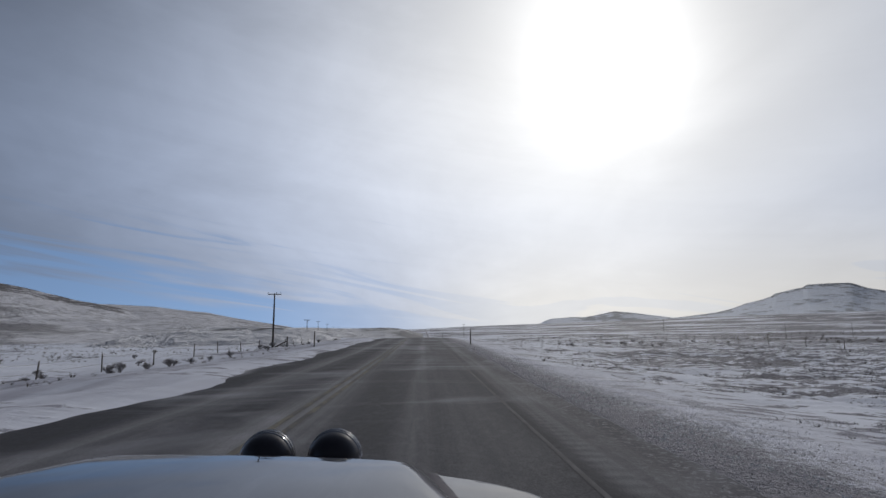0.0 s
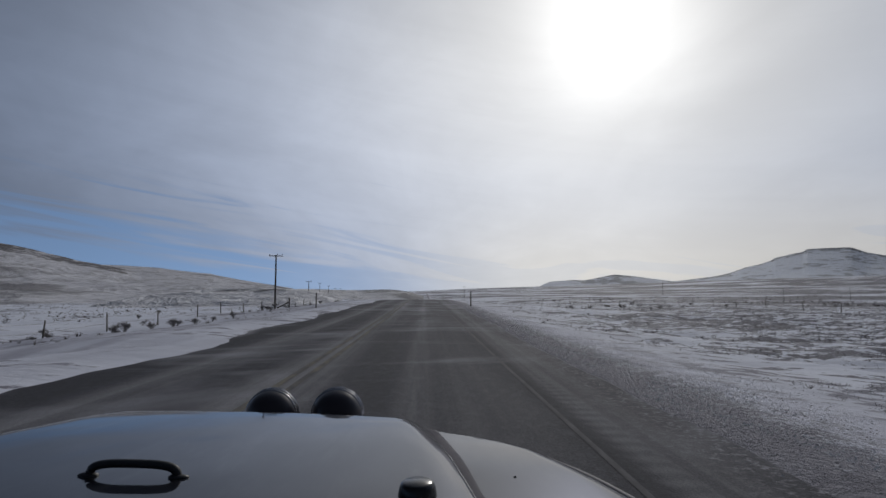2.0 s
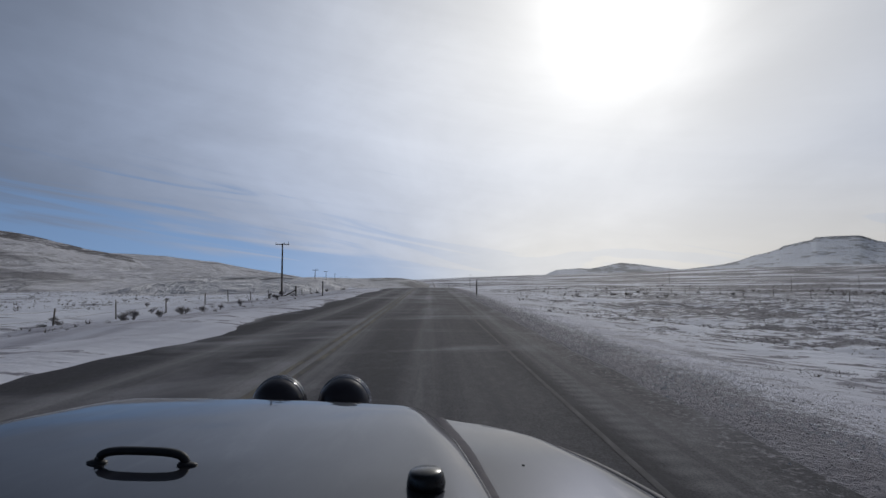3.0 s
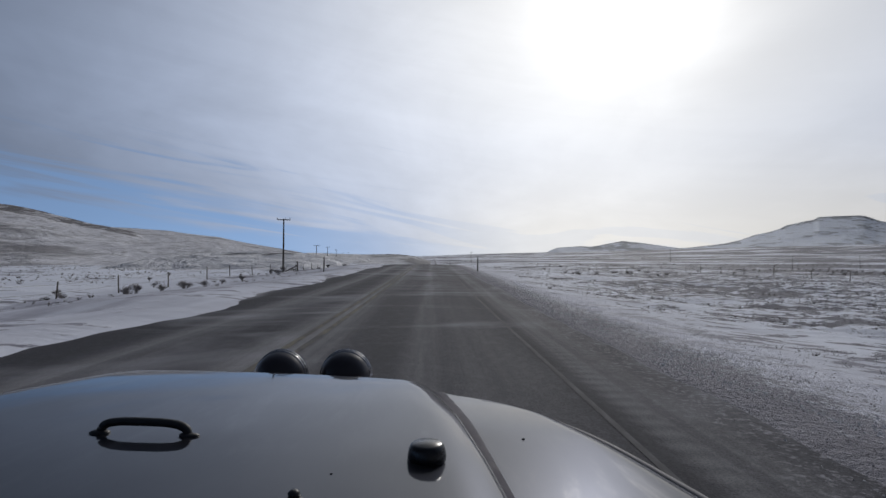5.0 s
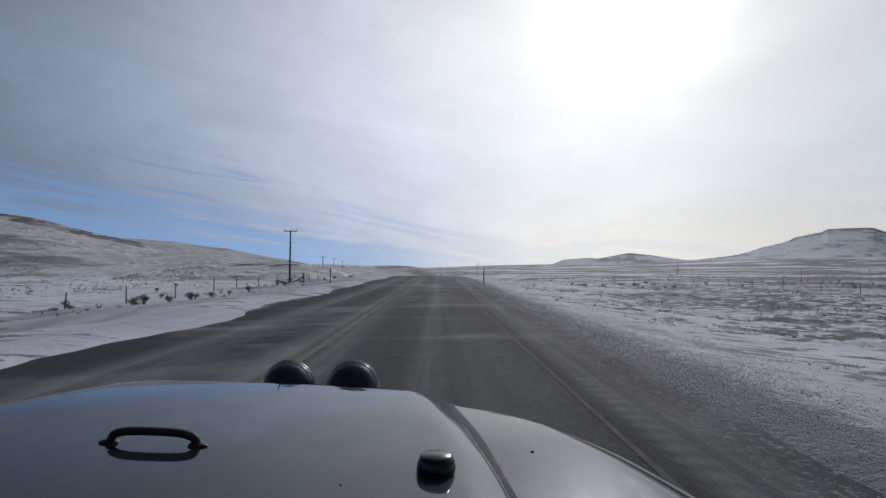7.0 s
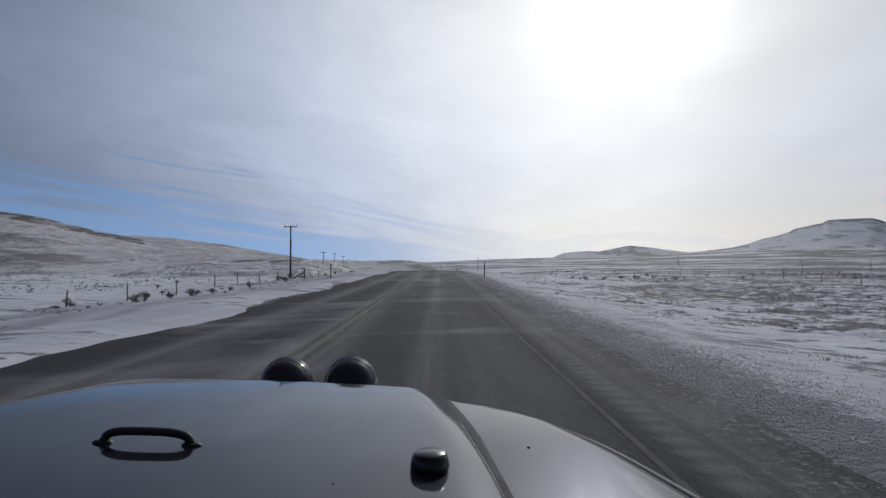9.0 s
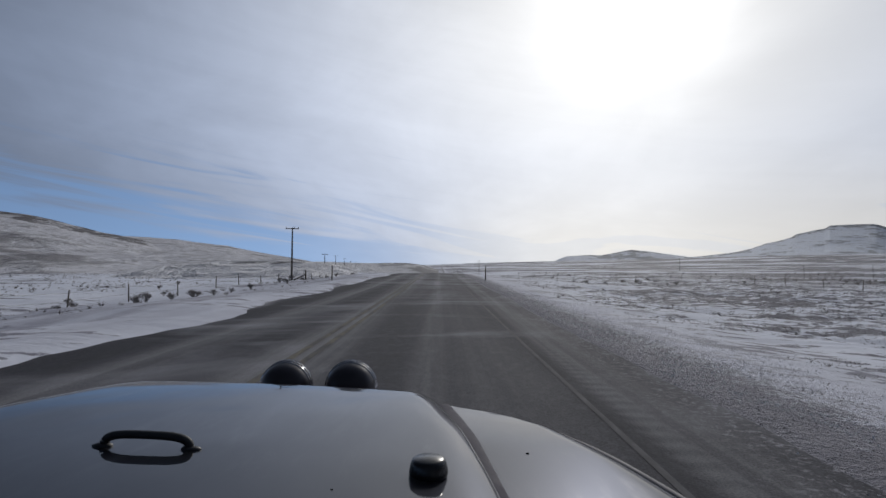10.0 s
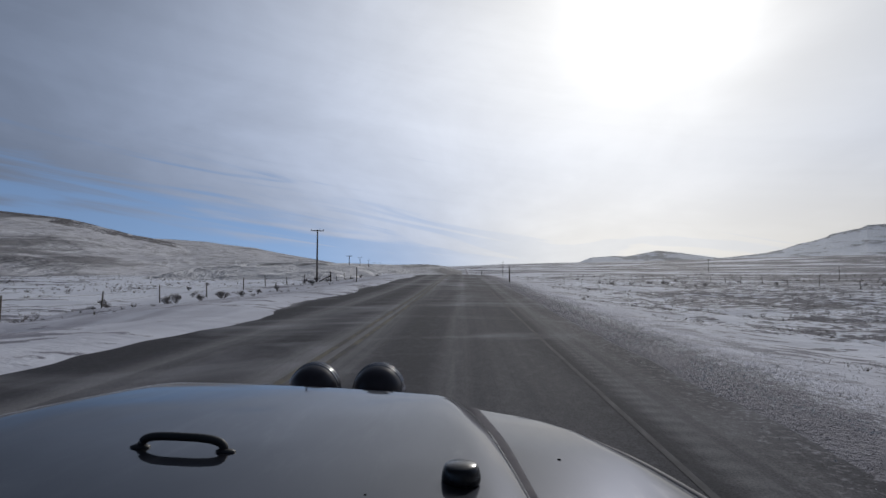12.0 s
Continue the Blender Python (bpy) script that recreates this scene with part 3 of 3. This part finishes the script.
bm = bmesh.new()
rows = []
for y in np.concatenate([np.linspace(0.12, 1.45, 34), np.linspace(1.47, 1.695, 18)]):
    w = float(smooth_curve(HOOD_Y, HOOD_W, y))
    zc = float(smooth_curve(HOOD_Y, HOOD_Z, y))
    row = []
    for u in np.concatenate([[-1.0, -1.0], [-1.0, -0.985], np.linspace(-0.96, 0.96, 41), [0.985, 1.0], [1.0, 1.0]]):
        z = zc - 0.010 * u * u - roll(y) * max(0, (abs(u) - 0.83) / 0.17) ** 2.2
        row.append([u * w, y, z])
    for j, drop, grow in ((0, 0.14, 0.005), (1, 0.009, 0.003), (-1, 0.14, 0.005), (-2, 0.009, 0.003)):
        row[j][2] -= drop
        row[j][0] += math.copysign(grow, row[j][0])
    rows.append([lean(p) for p in row])
sheet(bm, rows)
hood = part("bonnet", bm, M_PAINT, car, "silver bonnet with rounded front edge")

FEN_Y = (0.10, 0.5, 0.885, 1.093, 1.298, 1.42, 1.519, 1.575, 1.60)
FEN_X = (1.076, 1.026, 0.960, 0.900, 0.835, 0.785, 0.711, 0.637, 0.53)
for side in (1, -1):
    bm = bmesh.new()
    rows = []
    for y in np.concatenate([np.linspace(0.1, 1.5, 36), np.linspace(1.515, 1.60, 10)]):
        xo = float(np.interp(y, FEN_Y, FEN_X)) - 0.022 * float(1 - smooth(y, 1.25, 1.56))
        xi = float(np.interp(y, HOOD_Y, HOOD_W)) + 0.034
        xi = min(xi, xo - 0.01)
        row = []
        for t in np.linspace(0, 1, 17):
            row.append((side * (xi + (xo - xi) * t), y, 1.042 - 0.014 * t - 0.014 * max(0, (t - 0.8) / 0.2) ** 2))
        row += [(side * (xo + 0.001), y, 0.99), (side * (xo + 0.001), y, 0.88), (side * (xo - 0.02), y, 0.86)]
        rows.append([lean((p[0], p[1], p[2] + (0.022 if side > 0 else -0.02) - 0.018 * float(smooth(y, 1.15, 1.55)) - 0.006 * float(smooth(y, 1.42, 1.6)))) for p in row])
    if side < 0:
        rows = rows[::-1]
    sheet(bm, rows)
    part("fender", bm, M_PAINT, car, "silver front wing")

    # a narrow flare runs along the outer edge, behind a narrow gap
    bm = bmesh.new()
    rows = []
    for y in np.linspace(0.12, 1.5, 40):
        wide = 0.019 * float(1 - smooth(y, 1.25, 1.56)) + 0.002
        xo = float(np.interp(y, FEN_Y, FEN_X)) - wide
        row = [(xo - 0.001, -0.034), (xo + 0.001, -0.0285), (xo + 0.4 * wide, -0.0275), (xo + 0.75 * wide, -0.0295), (xo + wide, -0.034), (xo + 0.8 * wide, -0.042), (xo + 0.3 * wide, -0.06)]
        rows.append([lean((side * x, y, 1.042 + z + (0.022 if side > 0 else -0.02) - 0.018 * float(smooth(y, 1.15, 1.55)))) for x, z in row])
    sheet(bm, rows if side > 0 else rows[::-1])
    part("fender_flare", bm, M_FLARE, car, "narrow dusty grey flare")

# a narrow matt grey strip fills each gap beside the bonnet
for side in (1, -1):
    bm = bmesh.new()
    rows = []
    for y in np.linspace(0.13, 1.56, 44):
        w = float(smooth_curve(HOOD_Y, HOOD_W, y))
        drop = 0.018 * float(smooth(y, 1.15, 1.55)) + (0 if side > 0 else 0.04)
        rows.append([lean((side * (w + d), y, 1.055 - drop - e)) for d, e in ((-0.002, -0.006), (0.004, -0.0105), (0.018, -0.0115), (0.030, -0.0125), (0.0365, -0.0115))])
    sheet(bm, rows if side > 0 else rows[::-1])
    part("gap_strip", bm, M_GAP_STRIP, car, "narrow grey strip")

# the body below, seen only from outside
bm = bmesh.new()
box(bm, (-0.70, -1.6, 0.48), (0.70, 0.11, 1.06), 0.03)
part("body", bm, M_PAINT, car)
bm = bmesh.new()
box(bm, (-0.42, 0.11, 0.5), (0.42, 1.66, 0.86), 0.03)
part("engine_bay", bm, M_DARK, car)
bm = bmesh.new()
box(bm, (-0.58, 1.62, 0.55), (0.58, 1.685, 0.93), 0.02)
part("grille", bm, M_DARK, car)
bm = bmesh.new()
box(bm, (-0.82, 1.70, 0.58), (0.82, 1.92, 0.74), 0.03)
part("bumper", bm, M_DARK, car)
bm = bmesh.new()
box(bm, (-0.66, -0.25, 0.98), (0.66, 0.115, 1.12), 0.02)
part("cowl", bm, M_DARK, car)
for sx in (-0.78, 0.78):
    for wy in (0.95, -1.35):
        bm = bmesh.new()
        spun(bm, [(0.20, -0.10), (0.33, -0.12), (0.37, -0.09), (0.37, 0.09), (0.33, 0.12), (0.20, 0.10)], (sx, wy, 0.415), "X", 28)
        wheel = part("wheel", bm, M_BLACK, car)
        bm = bmesh.new()
        spun(bm, [(0.06, -0.08), (0.2, -0.085), (0.2, 0.085), (0.06, 0.08)], (sx, wy, 0.415), "X", 24)
        part("rim", bm, M_STEEL, wheel)

# two round driving lamps on a bar in front of the bonnet
LAMPS = (-0.046, 0.17)
bm = bmesh.new()
tube(bm, [(-0.5, 1.81, 0.90), (0.5, 1.81, 0.88)], 0.02, 10)
tube(bm, [(-0.46, 1.81, 0.90), (-0.46, 1.81, 0.72)], 0.018, 10)
tube(bm, [(0.46, 1.81, 0.88), (0.46, 1.81, 0.72)], 0.018, 10)
part("lamp_bar", bm, M_DARK, car)
for lx in LAMPS:
    c0 = (lx, 1.825, 1.022)
    bm = bmesh.new()
    prof = [(0.002, -0.075)] + [(0.084 * math.sin(a), -0.075 * math.cos(a) ** 0.9) for a in np.linspace(0.15, 1.5, 14)] + [(0.086, 0.008), (0.086, 0.02)]
    spun(bm, prof, c0, "Y", 48)
    lamp = part("driving_lamp", bm, M_GLOSS, car, "round black driving lamp")
    for rr, yy in ((0.0845, -0.016), (0.0862, 0.000), (0.0868, 0.014)):
        bm = bmesh.new()
        spun(bm, [(rr - 0.002, yy - 0.002), (rr + 0.0008, yy - 0.0006), (rr + 0.0008, yy + 0.0006), (rr - 0.002, yy + 0.002)], c0, "Y", 48)
        part("bezel_ring", bm, M_CHROME, lamp, "thin chrome ring")
    bm = bmesh.new()
    spun(bm, [(0.084, 0.02), (0.07, 0.032), (0.03, 0.04), (0.002, 0.041)], c0, "Y", 40)
    part("lens", bm, M_GLASS, lamp)
    bm = bmesh.new()
    tube(bm, [(lx, 1.815, 0.945), (lx, 1.81, 0.89)], 0.014, 10)
    part("bracket", bm, M_DARK, lamp)

# a strap loop on the bonnet
HX, HY = -0.0005, 0.879
zl, zr = hood_z(HX - 0.075, HY), hood_z(HX + 0.075, HY)
loop_top = 0.022
pts = []
for a in np.linspace(math.pi, 0, 33):
    c, r = math.cos(a), math.sin(a)
    u = math.copysign(abs(c) ** 0.6, c)
    pts.append((HX + 0.068 * u, HY, zl + (zr - zl) * (u + 1) / 2 + 0.001 + (loop_top - 0.003) * max(r, 0.0) ** 0.62))
bm = bmesh.new()
tube(bm, pts, 0.0068, 12)
loop = part("strap_loop", bm, M_BLACK, car, "black metal strap loop")
for s in (-1, 1):
    bm = bmesh.new()
    foot = []
    for k in range(20):
        a = 6.28319 * k / 20
        foot.append((HX + s * 0.066 + 0.016 * math.cos(a) + s * 0.005 * abs(math.cos(a)), HY + 0.010 * math.sin(a)))
    lowring = [bm.verts.new((x, y, hood_z(x, y) - 0.002)) for x, y in foot]
    midring = [bm.verts.new((x, y, hood_z(x, y) + 0.002)) for x, y in foot]
    top = [bm.verts.new((HX + s * 0.066 + (x - HX - s * 0.066) * 0.6, HY + (y - HY) * 0.6, hood_z(x, y) + 0.005)) for x, y in foot]
    for a, b in ((lowring, midring), (midring, top)):
        for k in range(20):
            bm.faces.new((a[k], a[(k + 1) % 20], b[(k + 1) % 20], b[k]))
    bm.faces.new(top)
    part("foot", bm, M_BLACK, loop)

# a rubber windscreen stop and the washer nozzle
kx, ky = 0.451, 0.822
kz = hood_z(kx, ky)
bm = bmesh.new()
spun(bm, [(0.0270, -0.004), (0.0292, 0.003), (0.0292, 0.008), (0.0272, 0.0175), (0.0252, 0.0225), (0.0215, 0.0252), (0.002, 0.026)], (kx, ky, kz), "Z", 32)
part("rubber_stop", bm, M_CAP, car, "black rubber windscreen stop")
nx, ny = 0.297, 0.642
nz = hood_z(nx, ny)
bm = bmesh.new()
box(bm, (nx - 0.009, ny - 0.01, nz - 0.003), (nx + 0.009, ny + 0.012, nz + 0.008), 0.003)
spun(bm, [(0.007, 0.008), (0.007, 0.014), (0.004, 0.017), (0.001, 0.0175)], (nx, ny, nz), "Z", 16)
part("washer_nozzle", bm, M_DARK, car, "small black washer nozzle")
bm = bmesh.new()
spun(bm, [(0.0034, -0.003), (0.0034, 0.0015), (0.0022, 0.0022)], (0.65, 1.135, 1.0365), "Z", 12)
part("plug", bm, M_HOLE, car, "small black plug")
bm = bmesh.new()
cx, cy = 0.322, 0.742
spun(bm, [(0.0019, -0.002), (0.0019, 0.0005), (0.0009, 0.0008)], (cx, cy, hood_z(cx, cy)), "Z", 10)
part("chip", bm, M_HOLE, car, "small dark stone chip")


# ---- poles, posts, fences ----
def at_ground(x, y):
    return float(ground_z(np.array([x]), np.array([y]))[0])


def power_pole():
    pole = empty("utility_pole")
    bm = bmesh.new()
    tube(bm, [(0, 0, -0.4), (0, 0, 3), (0.01, 0, 6), (0.01, 0, 8.95)], (0.17, 0.15, 0.13, 0.11), 12)
    part("shaft", bm, M_WOOD, pole, "dark weathered wooden shaft")
    bm = bmesh.new()
    box(bm, (-1.1, -0.18, 8.7), (1.1, -0.07, 8.85), 0.01)
    part("crossarm", bm, M_WOOD, pole)
    for x, y, z in ((-1.0, -0.12, 8.85), (1.0, -0.12, 8.85), (0.3, -0.12, 8.85)):
        bm = bmesh.new()
        spun(bm, [(0.02, -0.02), (0.02, 0.1), (0.075, 0.12), (0.05, 0.17), (0.07, 0.19), (0.045, 0.26), (0.01, 0.28)], (x, y, z), "Z", 12)
        part("insulator", bm, M_CERAMIC, pole)
    return tagged(pole, "dark wooden utility pole with short crossarm in snow", "utility pole", "utility poles")


POLES = ((-25.0, 91.0, 0.0), (-42.0, 196.0, 1.0), (-58.0, 300.0, -1.0), (-71.0, 400.0, 0.5), (-83.0, 500.0, 0.0), (-95.0, 610.0, 0.0), (31.0, 425.0, 0.0), (170.0, 380.0, 0.0))
first = power_pole()
for i, (x, y, tilt) in enumerate(POLES):
    m = pose(x, y, at_ground(x, y), tilt * 0.4, tilt * 0.6, 12)
    if i == 0:
        first.matrix_world = m
    else:
        copy_thing(first, m)


def slim_pole():
    pole = empty("slim_pole")
    bm = bmesh.new()
    tube(bm, [(0, 0, -0.4), (0.01, 0, 2.2), (0.0, 0.01, 4.3)], (0.06, 0.052, 0.045), 8)
    part("shaft", bm, M_WOOD, pole)
    bm = bmesh.new()
    tube(bm, [(-0.35, 0, 3.95), (0.35, 0, 3.97)], 0.045, 6)
    part("crossarm", bm, M_WOOD, pole)
    return tagged(pole, "slim dark wooden pole standing in snowy grassland", "pole", "slim poles")


first = slim_pole()
for i, (x, y) in enumerate(((102.0, 150.0), (123.0, 152.0))):
    m = pose(x, y, at_ground(x, y), 0, 0.8 * (i - 1), 30 * i)
    if i == 0:
        first.matrix_world = m
    else:
        copy_thing(first, m)


def marker_post(height, width):
    post = empty("marker_post")
    bm = bmesh.new()
    box(bm, (-width / 2, -0.035, -0.3), (width / 2, 0.035, height), 0.008)
    part("stake", bm, M_POST, post, "weathered flat wooden stake")
    bm = bmesh.new()
    box(bm, (-width / 2 + 0.01, -0.041, height - 0.2), (width / 2 - 0.01, -0.037, height - 0.05), 0.001)
    part("reflector", bm, M_CERAMIC, post, "small grey reflector")
    return tagged(post, "slim weathered roadside marker post in snow", "marker post", "marker posts")


MARKERS = ((4.0, 47.0, 0.6), (4.3, 128.0, 0.0), (-9.2, 46.0, 0.8))
first = marker_post(1.28, 0.09)
for i, (x, y, tilt) in enumerate(MARKERS):
    m = pose(x, y, at_ground(x, y), 0, tilt, 4)
    if i == 0:
        first.matrix_world = m
    else:
        copy_thing(first, m)


def fence(name, xs, y0, y1, step, label):
    """Posts along a line with two thin wires."""
    f = tagged(empty(name, pose(xs(y0), y0, at_ground(xs(y0), y0))), label, "fence")
    inv = f.matrix_world.inverted()
    tops = []
    bm0 = bmesh.new()
    tube(bm0, [(0, 0, -0.3), (0, 0, 0.6), (0.01, 0, 1.25)], (0.048, 0.045, 0.04), 7)
    shared = None
    y = y0
    rnd = random.Random(5)
    while y < y1:
        x = xs(y)
        p = Vector((x, y, at_ground(x, y)))
        if shared is None:
            ob = part("post", bm0, M_POST, f)
            shared = ob.data
        else:
            ob = new("post", shared)
            ob.parent = f
        ob.matrix_local = inv @ Matrix.Translation(p) @ pose(0, 0, 0, rnd.uniform(-4, 4), rnd.uniform(-4, 4), rnd.uniform(0, 90))
        tops.append(p)
        y += step * rnd.uniform(0.85, 1.15)
    for h in (0.55, 1.05):
        bm = bmesh.new()
        tube(bm, [inv @ (p + Vector((0, 0, h))) for p in tops], 0.008, 4)
        part("wire", bm, M_STEEL, f)
    return f


fence("field_fence", lambda y: -21.0 - 0.03 * y, 16, 210, 7.5, "wire fence on weathered wooden posts along snowy field")
fence("field_fence", lambda y: 44.0 + 0.10 * y, 20, 260, 8.5, "wire fence on weathered wooden posts across grassy field")

# a short timber brace beside the nearest pole
bx, by = -22.4, 90.0
brace = tagged(empty("fence_brace", pose(bx, by, at_ground(bx, by))), "dark timber fence brace half buried in snow", "fence brace")
bm = bmesh.new()
tube(bm, [(0, 0, -0.3), (0, 0, 1.7)], 0.11, 8)
part("upright", bm, M_WOOD, brace)
bm = bmesh.new()
tube(bm, [(-2.0, 0, 0.0), (0, 0, 1.0)], 0.09, 8)
part("strut", bm, M_WOOD, brace)


# ---- bushes and grass ----
def bush(seed, height):
    """A leafless bush: a few stems that fork into fine twigs."""
    rnd = random.Random(seed)
    b = empty("bush")
    stems, twigs = bmesh.new(), bmesh.new()

    def grow(p, d, length, r, depth):
        bend = Vector((rnd.uniform(-1, 1), rnd.uniform(-1, 1), rnd.uniform(-0.2, 0.6))) * length * 0.12
        q, e = p + d * length * 0.5 + bend, p + d * length
        r = max(r, 0.004)
        tube(stems if depth < 2 else twigs, [p, q, e], (r, r * 0.85, r * 0.7), 5 if depth < 2 else 3, False)
        if depth == 5:
            return
        for k in range((4, 3, 3, 3, 2)[depth]):
            nd = (d + Vector((rnd.uniform(-1, 1), rnd.uniform(-1, 1), rnd.uniform(-0.25, 0.45))) * (0.75 if depth < 2 else 0.6)).normalized()
            grow(e if k else p + (e - p) * 0.7, nd, length * rnd.uniform(0.66, 0.88), r * 0.68, depth + 1)

    for k in range(3):
        a = 2.1 * k + rnd.uniform(-0.4, 0.4)
        d = Vector((math.cos(a) * 0.22, math.sin(a) * 0.22, 1)).normalized()
        grow(Vector((math.cos(a) * 0.04, math.sin(a) * 0.04, -0.05)), d, height * rnd.uniform(0.25, 0.3), height * 0.024, 0)
    part("stem", stems, M_TWIG, b)
    part("crown", twigs, M_TWIG, b)
    return tagged(b, "leafless grey-brown bush standing in snow", "bush", "roadside bushes")


rnd = random.Random(11)
BUSHES = ((-17.4, 32.0, 1.0), (-16.6, 33.5, 0.85), (-15.9, 35.0, 1.05), (-20.5, 29.0, 0.7), (-22.0, 32.5, 0.75), (-24.0, 35.0, 0.7), (-17.6, 38.5, 0.8), (-17.5, 50.0, 0.9), (-19.0, 66.0, 0.9),
          (-14.6, 76.0, 0.8), (-16.5, 102.0, 1.2), (-18.0, 112.0, 1.0), (-30.0, 62.0, 0.7),
          (-18.6, 33.0, 0.9), (-15.2, 36.4, 0.75), (-19.4, 34.8, 0.6), (-17.0, 44.0, 0.65), (-16.4, 58.0, 0.75), (-17.8, 60.0, 0.9), (-16.9, 61.5, 1.0), (-23.0, 45.0, 0.6), (-27.0, 52.0, 0.65),
          (-21.0, 82.0, 0.7), (-18.5, 88.0, 0.8), (-15.0, 94.0, 0.6), (28.0, 66.0, 0.6), (42.0, 74.0, 0.7), (52.0, 104.0, 0.8))
kinds = [bush(s, 1.0) for s in (3, 7, 21)]
used = set()
for i, (x, y, h) in enumerate(BUSHES):
    k = kinds[i % 3]
    m = pose(x, y, at_ground(x, y) - 0.03, 0, 0, rnd.uniform(0, 360)) @ Matrix.Scale(h * 0.85, 4)
    if i < 3:
        k.matrix_world = m
    else:
        copy_thing(k, m).scale = (h * 0.85,) * 3


def tufts(name, label, mat, count, place, size, blades, spread, seed):
    """Many small clumps of upright blades in one mesh."""
    rg = np.random.default_rng(seed)
    x, y = place(rg, count)
    z = ground_z(x, y)
    s = rg.uniform(size[0], size[1], len(x)) * (0.6 + 0.8 * rg.random(len(x)))
    s = s * (0.4 + 0.6 * smooth(np.hypot(x, y), 8, 45))
    n = len(x) * blades
    cx, cy, cz, cs = (np.repeat(v, blades) for v in (x, y, z, s))
    a = rg.uniform(0, 6.283, n)
    lean_out = rg.uniform(0.1, 1.0, n) * spread
    bx, by = cx + np.cos(a) * cs * 0.3 * rg.random(n), cy + np.sin(a) * cs * 0.3 * rg.random(n)
    tx, ty = bx + np.cos(a) * cs * lean_out, by + np.sin(a) * cs * lean_out
    w = cs * 0.05
    b = a + rg.uniform(0, 3.14, n)
    v = np.stack([np.stack([bx - w * np.cos(b), by - w * np.sin(b), cz - 0.03], -1), np.stack([bx + w * np.cos(b), by + w * np.sin(b), cz - 0.03], -1),
                  np.stack([tx, ty, cz + cs * rg.uniform(0.55, 1.0, n)], -1)], 1).reshape(-1, 3)
    me = bpy.data.meshes.new(name)
    me.from_pydata(v.tolist(), [], np.arange(3 * n).reshape(-1, 3).tolist())
    me.materials.append(mat)
    return tagged(new(name, me), label, "grass", kind="stuff")


def field_right(rg, n):
    y = 5 + 170 * rg.random(n) ** 1.9
    x = 6.5 + (20 + y * 1.1) * rg.random(n) ** 0.9
    keep = np.array([noise.noise((a / 14, b / 4, 3.0)) for a, b in zip(x, y)]) > -0.08 - 0.25 * smooth(x, 14, 40)
    return x[keep], y[keep]


def field_left(rg, n):
    y = 8 + 190 * rg.random(n) ** 1.4
    x = -11 - (16 + y * 0.9) * rg.random(n) ** 0.8
    keep = np.array([noise.noise((a / 16, b / 8, 9.0)) for a, b in zip(x, y)]) > 0.02
    return x[keep], y[keep]


tufts("dry_grass", "short dry grass poking through thin snow", M_GRASS, 40000, field_right, (0.08, 0.19), 5, 0.9, 1)
tufts("sagebrush", "low frosted sagebrush scattered over snow", M_SAGE, 4500, field_left, (0.12, 0.34), 14, 0.9, 2)
def far_right(rg, n):
    y = 70 + 260 * rg.random(n)
    x = 14 + (10 + y * 0.75) * rg.random(n)
    keep = np.array([noise.noise((a / 40, b / 18, 5.0)) for a, b in zip(x, y)]) > 0.1
    return x[keep], y[keep]


tufts("sagebrush", "dark shrubs dotted over the far snowy plain", M_SAGE, 1500, far_right, (0.3, 0.75), 16, 0.8, 8)
tufts("sagebrush", "low dark sagebrush among grass and snow", M_SAGE, 2200, field_right, (0.09, 0.22), 14, 0.9, 3)


def crumbs(name, label, category, mat, n, size, seed):
    """Loose lumps along the edge of the asphalt, thinning out into the verge."""
    rg = np.random.default_rng(seed)
    y = 2.5 + 42 * rg.random(n) ** 1.5
    x = 2.85 + np.abs(rg.normal(0, 0.55, n)) + 3.2 * rg.random(n) ** 1.5 - 0.4 * rg.random(n) ** 4
    keep = np.array([noise.noise((a / 0.9, b / 2.2, seed)) for a, b in zip(x, y)]) > -0.12 + 0.1 * smooth(x, 3.5, 5.5)
    x, y = x[keep], y[keep]
    n = len(x)
    z = np.maximum(ground_z(x, y), np.where(x < 3.3, 0.05 - 0.012 * np.abs(x + 2.1), -9))
    s = size * (0.3 + rg.random(n) ** 3)
    octa = np.array([(1, 0, 0), (0, 1, 0), (-1, 0, 0), (0, -1, 0), (0, 0, 0.7), (0, 0, -0.6)])
    tri = np.array([(0, 1, 4), (1, 2, 4), (2, 3, 4), (3, 0, 4), (1, 0, 5), (2, 1, 5), (3, 2, 5), (0, 3, 5)])
    v = (octa[None] * (0.6 + 0.8 * rg.random((n, 6, 1)))) * s[:, None, None] + np.stack([x, y, z + s * 0.1], -1)[:, None]
    me = bpy.data.meshes.new(name)
    me.from_pydata(v.reshape(-1, 3).tolist(), [], (tri[None] + 6 * np.arange(n)[:, None, None]).reshape(-1, 3).tolist())
    me.materials.append(mat)
    tagged(new(name, me), label, category, kind="stuff")


crumbs("gravel", "loose dark grey gravel along the road edge", "gravel", M_STONE, 9000, 0.011, 4)
crumbs("snow_crumbs", "crumbs of frozen grey-white snow along the road edge", "snow", M_CRUMB, 22000, 0.013, 6)
